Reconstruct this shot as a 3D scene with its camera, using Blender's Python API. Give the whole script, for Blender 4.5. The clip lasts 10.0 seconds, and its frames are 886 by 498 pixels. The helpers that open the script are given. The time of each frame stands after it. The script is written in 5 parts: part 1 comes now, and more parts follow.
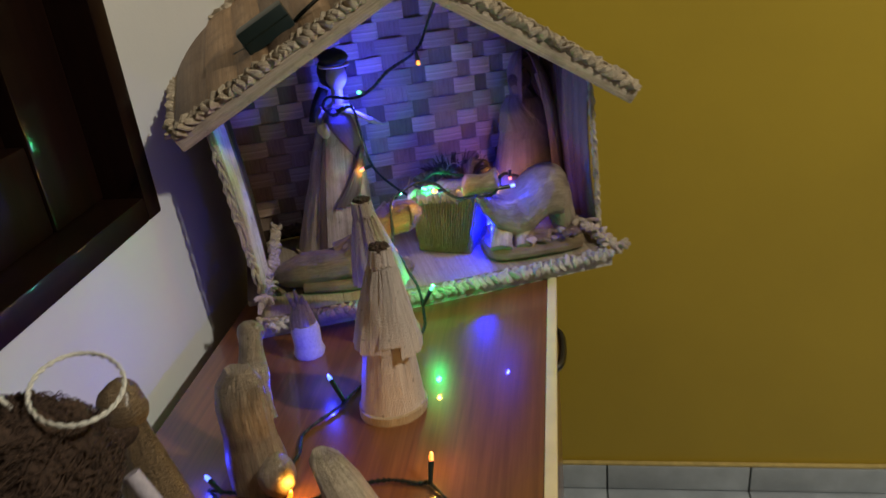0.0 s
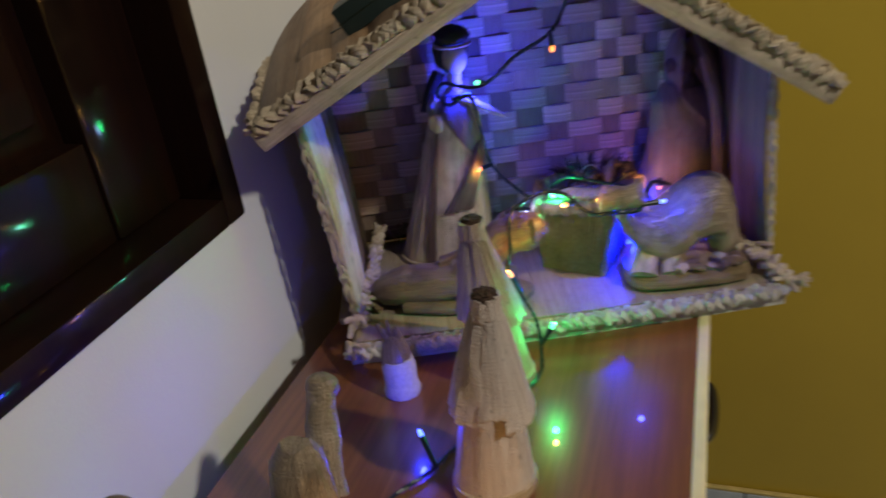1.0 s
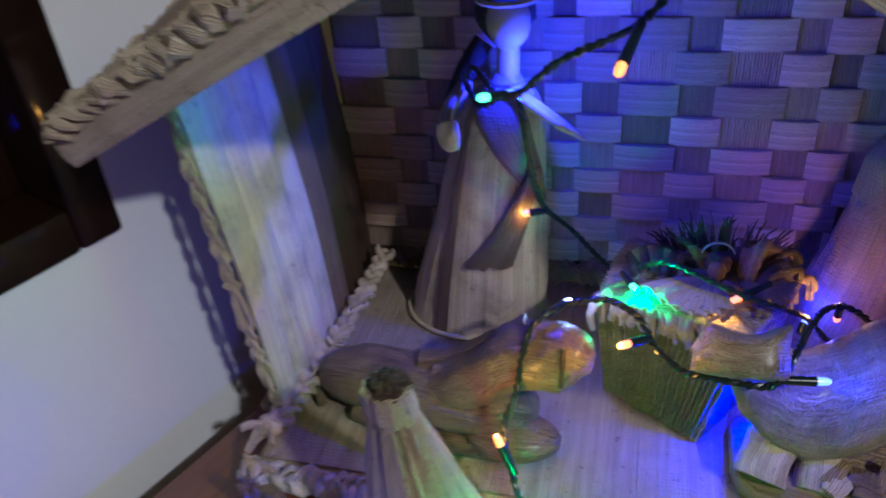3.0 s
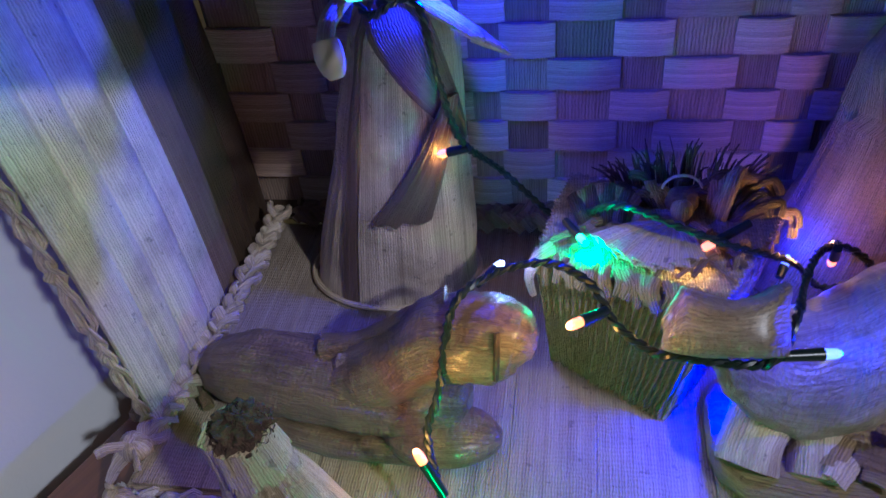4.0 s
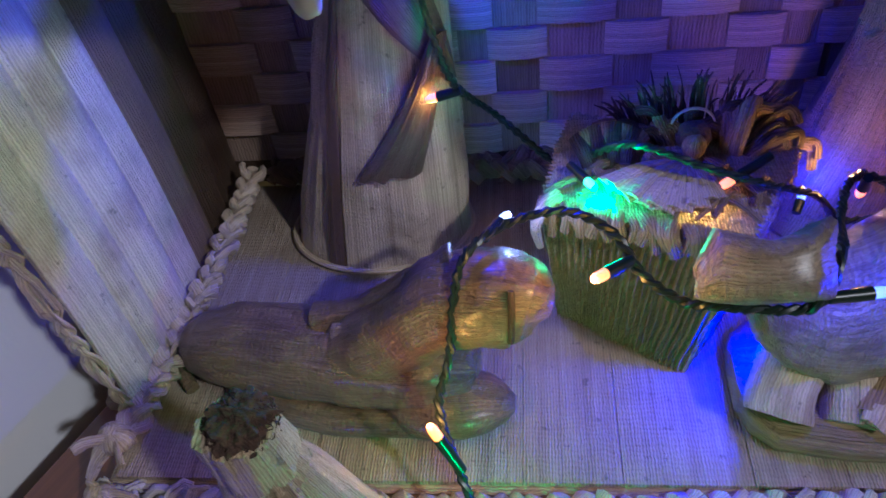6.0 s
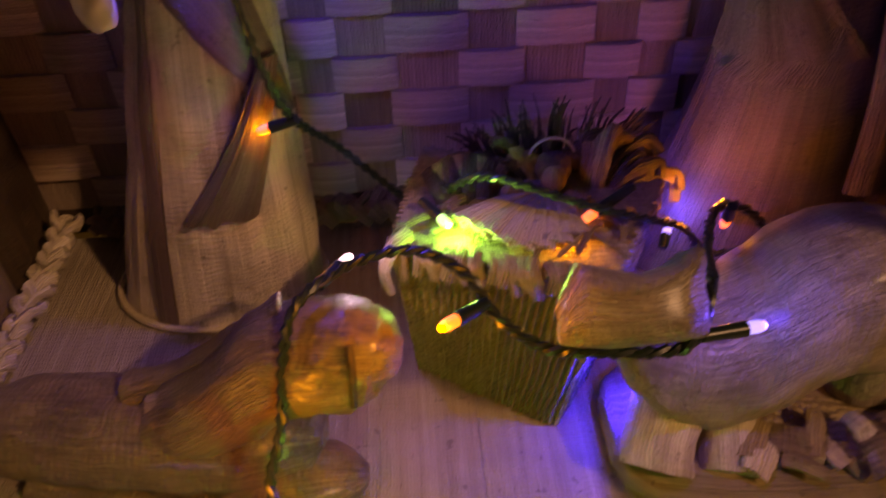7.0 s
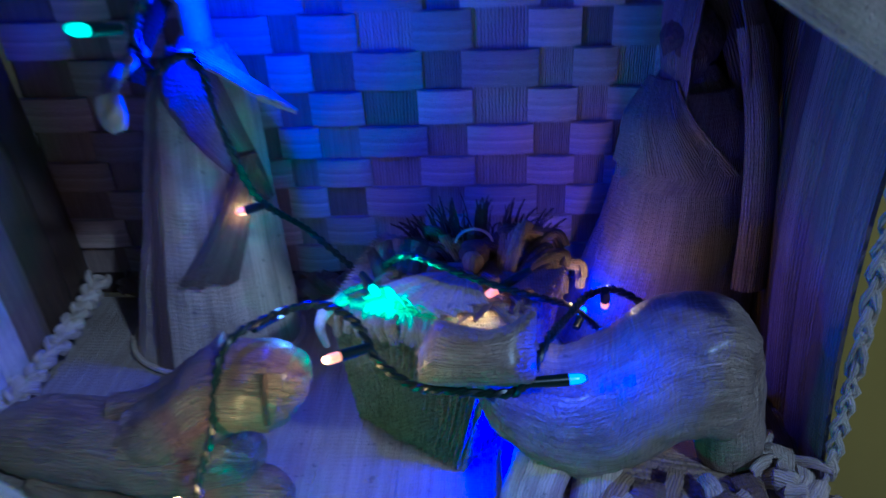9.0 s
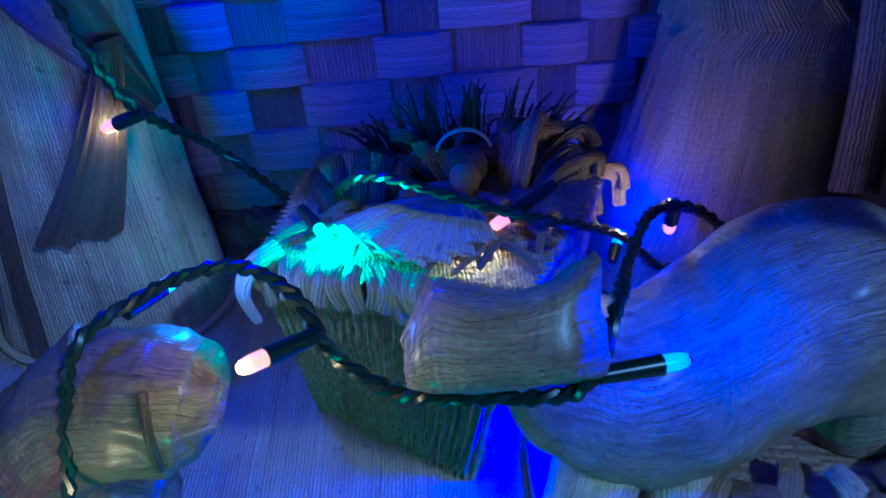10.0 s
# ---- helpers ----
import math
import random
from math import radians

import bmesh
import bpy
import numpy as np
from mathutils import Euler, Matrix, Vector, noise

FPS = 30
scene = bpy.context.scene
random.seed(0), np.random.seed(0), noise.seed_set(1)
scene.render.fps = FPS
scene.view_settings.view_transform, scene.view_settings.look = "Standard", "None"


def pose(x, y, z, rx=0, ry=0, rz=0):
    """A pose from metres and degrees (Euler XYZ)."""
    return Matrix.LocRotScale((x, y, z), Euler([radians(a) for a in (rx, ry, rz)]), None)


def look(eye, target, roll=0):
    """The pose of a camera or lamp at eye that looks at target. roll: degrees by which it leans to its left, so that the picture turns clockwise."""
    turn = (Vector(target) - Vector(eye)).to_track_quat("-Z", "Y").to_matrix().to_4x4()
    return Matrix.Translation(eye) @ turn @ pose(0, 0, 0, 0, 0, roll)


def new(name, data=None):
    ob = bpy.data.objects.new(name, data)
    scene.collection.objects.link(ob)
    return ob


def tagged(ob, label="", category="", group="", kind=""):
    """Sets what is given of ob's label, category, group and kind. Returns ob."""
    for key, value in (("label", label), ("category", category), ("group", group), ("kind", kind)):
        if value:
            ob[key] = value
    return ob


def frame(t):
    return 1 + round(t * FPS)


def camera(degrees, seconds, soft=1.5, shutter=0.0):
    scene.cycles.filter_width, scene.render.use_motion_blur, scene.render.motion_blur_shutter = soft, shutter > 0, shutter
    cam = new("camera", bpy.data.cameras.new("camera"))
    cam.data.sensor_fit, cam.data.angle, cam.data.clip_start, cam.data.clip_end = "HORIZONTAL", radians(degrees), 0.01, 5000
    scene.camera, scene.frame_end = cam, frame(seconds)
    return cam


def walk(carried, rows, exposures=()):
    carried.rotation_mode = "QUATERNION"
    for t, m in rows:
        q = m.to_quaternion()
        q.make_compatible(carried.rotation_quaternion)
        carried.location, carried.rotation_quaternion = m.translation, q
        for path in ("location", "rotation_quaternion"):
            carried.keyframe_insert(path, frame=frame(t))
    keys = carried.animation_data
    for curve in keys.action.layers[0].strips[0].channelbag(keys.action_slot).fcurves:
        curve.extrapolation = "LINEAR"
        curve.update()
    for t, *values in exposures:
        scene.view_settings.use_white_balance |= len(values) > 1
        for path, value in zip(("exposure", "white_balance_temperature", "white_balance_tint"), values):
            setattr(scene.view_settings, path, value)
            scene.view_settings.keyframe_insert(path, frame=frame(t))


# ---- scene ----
cam = camera(60.2, 10.0, shutter=0.5)
PATH = [
    (0, (-0.076, 0.1, 1.223), (-0.393, 1.874, 0.356), -6.2),
    (0.5, (-0.086, 0.173, 1.219), (-0.482, 1.927, 0.344), -4.4),
    (1, (-0.094, 0.238, 1.212), (-0.74, 1.891, 0.291), -7.9),
    (1.5, (-0.103, 0.337, 1.183), (-1.009, 1.852, 0.243), -9.5),
    (2, (-0.103, 0.381, 1.188), (-1.141, 1.795, 0.228), -8.3),
    (2.5, (-0.103, 0.439, 1.183), (-1.204, 1.788, 0.2), -5.3),
    (3, (-0.107, 0.555, 1.169), (-1.14, 1.858, 0.057), -5.1),
    (4.5, (-0.151, 0.631, 1.117), (-0.976, 1.914, -0.177), -7.4),
    (5, (-0.155, 0.635, 1.117), (-0.975, 1.892, -0.206), -8.0),
    (6.5, (-0.16, 0.644, 1.097), (-0.822, 1.938, -0.277), -6.8),
    (7, (-0.157, 0.665, 1.084), (-0.672, 2.118, -0.191), -2.4),
    (7.5, (-0.134, 0.644, 1.101), (-0.618, 2.201, -0.057), -0.3),
    (8, (-0.104, 0.615, 1.119), (-0.652, 2.216, 0.052), -1.7),
    (8.5, (-0.09, 0.589, 1.124), (-0.776, 2.177, 0.12), -3.1),
    (9, (-0.082, 0.634, 1.108), (-0.826, 2.165, 0.058), -2.9),
    (9.5, (-0.123, 0.691, 1.063), (-0.684, 2.199, -0.125), -1.2),
    (10, (-0.128, 0.713, 1.049), (-0.736, 2.175, -0.173), -5.3),
]
EXPOSURES = [  # seconds, stops, kelvin, tint
    (0.0, 0.2, 6900, 4), (1.0, 0.2, 6700, 6), (2.0, 0.15, 6000, 8), (3.0, 0.2, 5500, 11), (4.5, 0.25, 5100, 16), (5.2, 0.2, 5100, 16), (6.4, 0.1, 5800, 16), (6.5, -0.25, 26000, 24),
    (7.0, -0.3, 50000, 52), (7.3, -0.3, 14000, 38), (7.5, -0.3, 46000, 50), (8.0, -0.25, 11000, 36), (8.5, -0.25, 4800, 20), (9.0, -0.35, 3600, 8), (9.5, -0.4, 2800, 0), (10.0, -0.35, 3050, 2),
]
walk(cam, [(t, look(eye, target, roll)) for t, eye, target, roll in PATH], EXPOSURES)

# ---- world, lamps, exposure ----
world = bpy.data.worlds.new("night_room")
world.use_nodes = True
world.node_tree.nodes["Background"].inputs[0].default_value = (0.02, 0.022, 0.03, 1)
world.node_tree.nodes["Background"].inputs[1].default_value = 0.3
scene.world = world


def point_lamp(name, at, colour, watts, radius):
    data = bpy.data.lights.new(name, "POINT")
    data.energy, data.color, data.shadow_soft_size = watts, colour, radius
    ob = new(name, data)
    ob.location = at
    return ob


def beam_lamp(name, at, way, colour, watts, radius):
    """A diode that shines into the half space before it."""
    data = bpy.data.lights.new(name, "SPOT")
    data.energy, data.color, data.shadow_soft_size, data.spot_size, data.spot_blend = watts, colour, radius, math.pi, 0.3
    ob = new(name, data)
    ob.matrix_basis = Matrix.Translation(at) @ Vector(way).to_track_quat("-Z", "Y").to_matrix().to_4x4()
    return ob


ROOM_WATTS = 88.0
point_lamp("ceiling_bulb", (1.42, 0.10, 2.45), (1.0, 0.95, 0.87), ROOM_WATTS, 0.05)

# ---- plan ----
TABLE = 0.835
FLOOR = 0.853          # top of the hut's floor
YAW = radians(21.4)
HUT = Matrix.Rotation(YAW, 4, "Z")
I4 = Matrix.Identity(4)


# ---- materials ----
def mat(name):
    m = bpy.data.materials.new(name)
    m.use_nodes = True
    nt = m.node_tree
    return m, nt, nt.nodes["Principled BSDF"], nt.nodes.new, nt.links.new


def ramp(nt, stops):
    r = nt.nodes.new("ShaderNodeValToRGB")
    e = r.color_ramp.elements
    while len(e) < len(stops):
        e.new(0.5)
    for k, (p, c) in enumerate(stops):
        e[k].position, e[k].color = p, (*c, 1)
    return r


def mixc(nt, a, b, fac, mode="MIX"):
    n = nt.nodes.new("ShaderNodeMix")
    n.data_type, n.blend_type = "RGBA", mode
    for sock, val in ((6, a), (7, b), (0, fac)):
        if isinstance(val, (int, float)):
            n.inputs[sock].default_value = val
        elif isinstance(val, tuple):
            n.inputs[sock].default_value = (*val, 1)
        else:
            nt.links.new(val, n.inputs[sock])
    return n.outputs[2]


def coords(nt, kind, scale):
    c = nt.nodes.new("ShaderNodeTexCoord")
    mp = nt.nodes.new("ShaderNodeMapping")
    mp.inputs["Scale"].default_value = scale
    nt.links.new(c.outputs[kind], mp.inputs[0])
    return mp.outputs[0]


def noise_tex(nt, vec, scale, detail=3.0, rough=0.55):
    n = nt.nodes.new("ShaderNodeTexNoise")
    n.inputs["Scale"].default_value, n.inputs["Detail"].default_value, n.inputs["Roughness"].default_value = scale, detail, rough
    nt.links.new(vec, n.inputs["Vector"])
    return n.outputs["Fac"]


def bump(nt, height, strength, dist, bsdf, prev=None):
    b = nt.nodes.new("ShaderNodeBump")
    b.inputs["Strength"].default_value, b.inputs["Distance"].default_value = strength, dist
    nt.links.new(height, b.inputs["Height"])
    if prev:
        nt.links.new(prev, b.inputs["Normal"])
    nt.links.new(b.outputs[0], bsdf.inputs["Normal"])
    return b.outputs[0]


def husk(name, dark, mid, light, along=14.0, across=700.0, rough=0.5, ribs=0.25, random_tone=0.0, stain=(0.10, 0.06, 0.035), stain_amount=0.45, depth=0.0008, specular=0.5, coat=0.0, ridge=260.0, ridge_amount=0.5, streak=0.38):
    """Dried leaf sheath: fibres run along V, fine cross ribs, blotches."""
    m, nt, b, nn, ln = mat(name)
    uv = coords(nt, "UV", (across, along, 1))
    fib = noise_tex(nt, uv, 1.0, 6.0, 0.72)
    wide = noise_tex(nt, coords(nt, "UV", (across * 0.22, along * 0.6, 1)), 1.0, 3.0)
    r = ramp(nt, [(0.33, tuple(0.7 * c for c in dark)), (0.40, tuple(0.5 * (c + d) for c, d in zip(dark, mid))), (0.50, mid), (0.66, light)])
    add = nn("ShaderNodeMath")
    add.operation = "MULTIPLY_ADD"
    ln(fib, add.inputs[0])
    add.inputs[1].default_value = 1 - streak
    half = nn("ShaderNodeMath")
    half.operation = "MULTIPLY"
    ln(wide, half.inputs[0])
    half.inputs[1].default_value = streak
    ln(half.outputs[0], add.inputs[2])
    ln(add.outputs[0], r.inputs[0])
    blot = noise_tex(nt, coords(nt, "Object", (1, 1, 1)), 38.0, 5.0, 0.62)
    br = ramp(nt, [(0.46, (0, 0, 0)), (0.68, (1, 1, 1))])
    ln(blot, br.inputs[0])
    f = nn("ShaderNodeMath")
    f.operation = "MULTIPLY"
    ln(br.outputs[0], f.inputs[0])
    f.inputs[1].default_value = stain_amount
    col = mixc(nt, r.outputs[0], stain, f.outputs[0])
    specks = noise_tex(nt, coords(nt, "Object", (1, 1, 1)), 260.0, 2.0)
    sr = ramp(nt, [(0.66, (0, 0, 0)), (0.72, (1, 1, 1))])
    ln(specks, sr.inputs[0])
    f2 = nn("ShaderNodeMath")
    f2.operation = "MULTIPLY"
    ln(sr.outputs[0], f2.inputs[0])
    f2.inputs[1].default_value = 0.45
    col = mixc(nt, col, tuple(0.4 * c for c in stain), f2.outputs[0])
    if random_tone:
        info = nn("ShaderNodeObjectInfo")
        hsv = nn("ShaderNodeHueSaturation")
        mr = nn("ShaderNodeMapRange")
        mr.inputs[3].default_value, mr.inputs[4].default_value = 1 - random_tone, 1 + random_tone * 0.7
        ln(info.outputs["Random"], mr.inputs[0])
        ln(mr.outputs[0], hsv.inputs["Value"])
        ln(col, hsv.inputs["Color"])
        col = hsv.outputs[0]
    rg = nn("ShaderNodeTexWave")
    rg.bands_direction = "Y" if across < along else "X"
    rg.inputs["Scale"].default_value, rg.inputs["Distortion"].default_value, rg.inputs["Detail"].default_value, rg.inputs["Detail Scale"].default_value = ridge, 4.0, 3.0, 1.5
    ln(coords(nt, "UV", (1, 1, 1)), rg.inputs[0])
    rr = ramp(nt, [(0.10, (0.55, 0.52, 0.48)), (0.45, (1, 1, 1))])
    ln(rg.outputs[1], rr.inputs[0])
    col = mixc(nt, col, rr.outputs[0], ridge_amount, "MULTIPLY")
    ln(col, b.inputs["Base Color"])
    b.inputs["Roughness"].default_value = rough
    b.inputs["Specular IOR Level"].default_value = specular
    b.inputs["Coat Weight"].default_value = coat
    b.inputs["Coat Roughness"].default_value = 0.28
    n0 = bump(nt, rg.outputs[1], 0.7, depth * 0.7, b)
    n1 = bump(nt, fib, 1.0, depth * 1.6, b, n0)
    w = nn("ShaderNodeTexWave")
    w.bands_direction = "Y"
    w.inputs["Scale"].default_value, w.inputs["Distortion"].default_value, w.inputs["Detail"].default_value = 130.0, 7.0, 3.0
    ln(coords(nt, "UV", (1, 1, 1)), w.inputs[0])
    bump(nt, w.outputs[1], ribs, depth * 0.6, b, n1)
    return m


def plain(name, colour, rough=0.5, metallic=0.0, vary=0.15, scale=60.0, relief=0.0, spec=0.5):
    m, nt, b, nn, ln = mat(name)
    n = noise_tex(nt, coords(nt, "Object", (1, 1, 1)), scale, 4.0)
    r = ramp(nt, [(0.3, tuple(c * (1 - vary) for c in colour)), (0.7, tuple(min(1, c * (1 + vary)) for c in colour))])
    ln(n, r.inputs[0])
    ln(r.outputs[0], b.inputs["Base Color"])
    b.inputs["Roughness"].default_value, b.inputs["Metallic"].default_value = rough, metallic
    b.inputs["Specular IOR Level"].default_value = spec
    if relief:
        bump(nt, n, 0.6, relief, b)
    return m


def glow(name, colour, strength):
    m, nt, b, nn, ln = mat(name)
    b.inputs["Base Color"].default_value = (*[0.5 + 0.5 * c for c in colour], 1)
    b.inputs["Emission Color"].default_value = (*colour, 1)
    b.inputs["Emission Strength"].default_value = strength
    b.inputs["Roughness"].default_value = 0.15
    return m


def wall_paint(name, colour, rough, blot):
    m, nt, b, nn, ln = mat(name)
    big = noise_tex(nt, coords(nt, "Object", (1, 1, 1)), 3.0, 4.0)
    small = noise_tex(nt, coords(nt, "Object", (1, 1, 1)), 420.0, 3.0)
    r = ramp(nt, [(0.3, tuple(c * (1 - blot) for c in colour)), (0.7, colour)])
    ln(big, r.inputs[0])
    ln(r.outputs[0], b.inputs["Base Color"])
    b.inputs["Roughness"].default_value = rough
    n1 = bump(nt, small, 0.25, 0.0006, b)
    bump(nt, noise_tex(nt, coords(nt, "Object", (1, 1, 1)), 28.0, 3.0), 0.25, 0.002, b, n1)
    return m


def wood(name, dark, light, grain_axis, rough, coat, scale=1.0, coat_rough=0.06):
    m, nt, b, nn, ln = mat(name)
    s = [90.0 * scale, 90.0 * scale, 90.0 * scale]
    s[grain_axis] = 3.0 * scale
    fine = noise_tex(nt, coords(nt, "Object", tuple(s)), 3.0, 6.0, 0.65)
    s2 = [22.0 * scale, 22.0 * scale, 22.0 * scale]
    s2[grain_axis] = 0.9 * scale
    broad = noise_tex(nt, coords(nt, "Object", tuple(s2)), 1.0, 3.0)
    add = nn("ShaderNodeMath")
    add.operation = "ADD"
    ln(fine, add.inputs[0])
    ln(broad, add.inputs[1])
    r = ramp(nt, [(0.75, dark), (1.25, light)])
    sc = nn("ShaderNodeMath")
    sc.operation = "MULTIPLY"
    sc.inputs[1].default_value = 0.5
    ln(add.outputs[0], sc.inputs[0])
    r.color_ramp.elements[0].position, r.color_ramp.elements[1].position = 0.36, 0.64
    ln(sc.outputs[0], r.inputs[0])
    ln(r.outputs[0], b.inputs["Base Color"])
    b.inputs["Roughness"].default_value = rough
    b.inputs["Coat Weight"].default_value, b.inputs["Coat Roughness"].default_value = coat, coat_rough
    bump(nt, fine, 0.15, 0.0004, b)
    return m


M_GREY = husk("grey_tan_husk", (0.239, 0.169, 0.106), (0.479, 0.366, 0.261), (0.676, 0.549, 0.408), across=1100, along=48, streak=0.26, ridge=420, ridge_amount=0.30, coat=0.30, rough=0.45, ribs=0.35, depth=0.0012, stain_amount=0.6)
M_PALE = husk("pale_husk", (0.343, 0.252, 0.172), (0.595, 0.481, 0.354), (0.778, 0.663, 0.515), ribs=0.3)
M_ROSE = husk("rosy_fibre", (0.58, 0.48, 0.44), (0.79, 0.69, 0.64), (0.87, 0.80, 0.76), across=900, ribs=0.5, stain_amount=0.10)
M_CREAM = husk("cream_husk", (0.411, 0.290, 0.178), (0.598, 0.468, 0.309), (0.729, 0.617, 0.449), ribs=0.3, stain_amount=0.2)
M_TAN = husk("tan_husk", (0.115, 0.069, 0.034), (0.270, 0.178, 0.098), (0.414, 0.299, 0.178), across=1100, along=48, streak=0.26, ridge=420, ridge_amount=0.30, coat=0.30, rough=0.45, ribs=0.35, depth=0.0012, stain_amount=0.6)
M_ROBE = husk("robe_husk", (0.284, 0.207, 0.143), (0.597, 0.479, 0.349), (0.803, 0.672, 0.517), across=520, along=6, ribs=0.35)
M_SASH = husk("sash_husk", (0.070, 0.040, 0.030), (0.145, 0.092, 0.068), (0.220, 0.150, 0.115), across=420, along=6, rough=0.35, coat=0.3)
M_VROBE = husk("veiled_robe_husk", (0.105, 0.070, 0.046), (0.230, 0.165, 0.115), (0.330, 0.250, 0.180), across=520, along=6, ribs=0.35)
M_VEIL = husk("veil_husk", (0.102, 0.058, 0.032), (0.217, 0.140, 0.089), (0.319, 0.230, 0.160), across=420, along=6)
# Brown husk, darkened further for the shade at the side walls' rear.
M_DARKHUSK = husk("brown_shaded_husk", (0.018, 0.010, 0.006), (0.052, 0.030, 0.016), (0.120, 0.074, 0.042), across=420, along=6)
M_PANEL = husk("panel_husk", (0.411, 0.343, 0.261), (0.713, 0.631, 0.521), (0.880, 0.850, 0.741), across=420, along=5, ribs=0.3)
# Darker copy of the panel husk, for strips in the hut's inner shade.
M_PANELD = husk("panel_dark_shaded_husk", (0.09, 0.055, 0.034), (0.19, 0.13, 0.085), (0.29, 0.215, 0.15), across=420, along=5, ribs=0.3)
M_BASE = husk("hut_floor_husk", (0.214, 0.157, 0.107), (0.378, 0.297, 0.214), (0.494, 0.412, 0.312), across=300, along=8, stain_amount=0.25)
M_ROOF = husk("roof_husk", (0.195, 0.105, 0.053), (0.417, 0.255, 0.134), (0.627, 0.417, 0.255), across=320, along=6)
M_BRAID = husk("braid_husk", (0.363, 0.259, 0.156), (0.674, 0.544, 0.389), (0.860, 0.791, 0.622), across=900, along=20, stain_amount=0.3)
M_LIP = husk("lip_braid", (0.461, 0.417, 0.373), (0.702, 0.658, 0.603), (0.878, 0.844, 0.790), across=900, along=20, stain_amount=0.2)
M_WEAVE_H = husk("weave_pale", (0.324, 0.226, 0.161), (0.614, 0.460, 0.347), (0.840, 0.661, 0.516), across=10, along=480, ribs=0.1, random_tone=0.42, stain_amount=0.25, rough=0.45)
M_WEAVE_V = husk("weave_brown", (0.163, 0.104, 0.072), (0.313, 0.221, 0.161), (0.466, 0.343, 0.257), across=520, along=10, ribs=0.1, random_tone=0.5, stain_amount=0.3, rough=0.5)
M_CRIB = husk("burlap", (0.150, 0.105, 0.062), (0.350, 0.262, 0.165), (0.500, 0.400, 0.275), across=500, along=500, ribs=0.5, depth=0.0007)
M_STRAW = husk("straw", (0.176, 0.114, 0.053), (0.352, 0.246, 0.132), (0.493, 0.378, 0.229), across=900, along=12)
M_PURPLE = plain("whitened_cloth", (0.42, 0.38, 0.44), 0.7, vary=0.12, scale=300, relief=0.001)
M_HAIR = plain("brown_fluff", (0.055, 0.030, 0.019), 0.9, vary=0.5, scale=500, relief=0.003)
M_BLACKHAIR = plain("black_thread", (0.012, 0.010, 0.010), 0.8, vary=0.4, scale=600, relief=0.002)
M_FACE = plain("pale_husk_face", (0.34, 0.27, 0.20), 0.55, vary=0.10)
M_WIRE = plain("green_wire", (0.006, 0.013, 0.011), 0.35, vary=0.2)
M_SOCKET = plain("green_socket", (0.006, 0.016, 0.012), 0.3, vary=0.2)
M_BOX = plain("dark_green_plastic", (0.010, 0.022, 0.022), 0.45, vary=0.1, scale=200)
M_ROPE = plain("white_cord", (0.66, 0.64, 0.58), 0.8, vary=0.12, scale=400, relief=0.001)
M_WHITE = wall_paint("white_wall_paint", (0.70, 0.70, 0.70), 0.6, 0.06)
M_OCHRE = wall_paint("ochre_wall_paint", (0.50, 0.350, 0.036), 0.45, 0.10)
# Ceiling is out of view; its dark colour only keeps bounced light low.
M_CEIL = wall_paint("unseen_dark_ceiling", (0.07, 0.055, 0.045), 0.8, 0.05)
M_TABLE = wood("varnished_wood", (0.115, 0.038, 0.013), (0.25, 0.095, 0.034), 1, 0.32, 0.6, coat_rough=0.035)
M_CREAMEDGE = plain("cream_edge_band", (0.78, 0.64, 0.36), 0.5, vary=0.08, scale=30)
M_WINDOW = wood("dark_varnished_wood", (0.004, 0.0013, 0.0007), (0.014, 0.0042, 0.0020), 2, 0.5, 0.45, 0.6, 0.08)
M_WINDOW.node_tree.nodes["Principled BSDF"].inputs["Specular IOR Level"].default_value = 0.15
M_TILE = plain("grey_marbled_tile", (0.42, 0.46, 0.50), 0.25, vary=0.16, scale=14)
M_GROUT = plain("dark_grout", (0.13, 0.15, 0.15), 0.9, vary=0.2, scale=80)
M_GROUTTOP = plain("yellowed_grout", (0.58, 0.44, 0.16), 0.8, vary=0.15, scale=60)
M_METAL = plain("dark_metal", (0.08, 0.08, 0.085), 0.35, metallic=1.0, vary=0.1)

COLOURS = {"blue": (0.018, 0.025, 1.0), "green": (0.02, 1.0, 0.22), "warm": (1.0, 0.48, 0.08), "white": (0.35, 0.45, 1.0), "deep": (0.0, 0.004, 1.0)}
M_LED = {k: glow(k + "_bulb", c, s) for (k, c), s in zip((("deep", (0.02, 0.05, 1.0)), ("blue", (0.08, 0.16, 1.0)), ("green", (0.10, 1.0, 0.40)), ("warm", (1.0, 0.24, 0.01)), ("white", (0.5, 0.65, 1.0))), (1.5, 3.2, 1.9, 2.0, 2.5))}


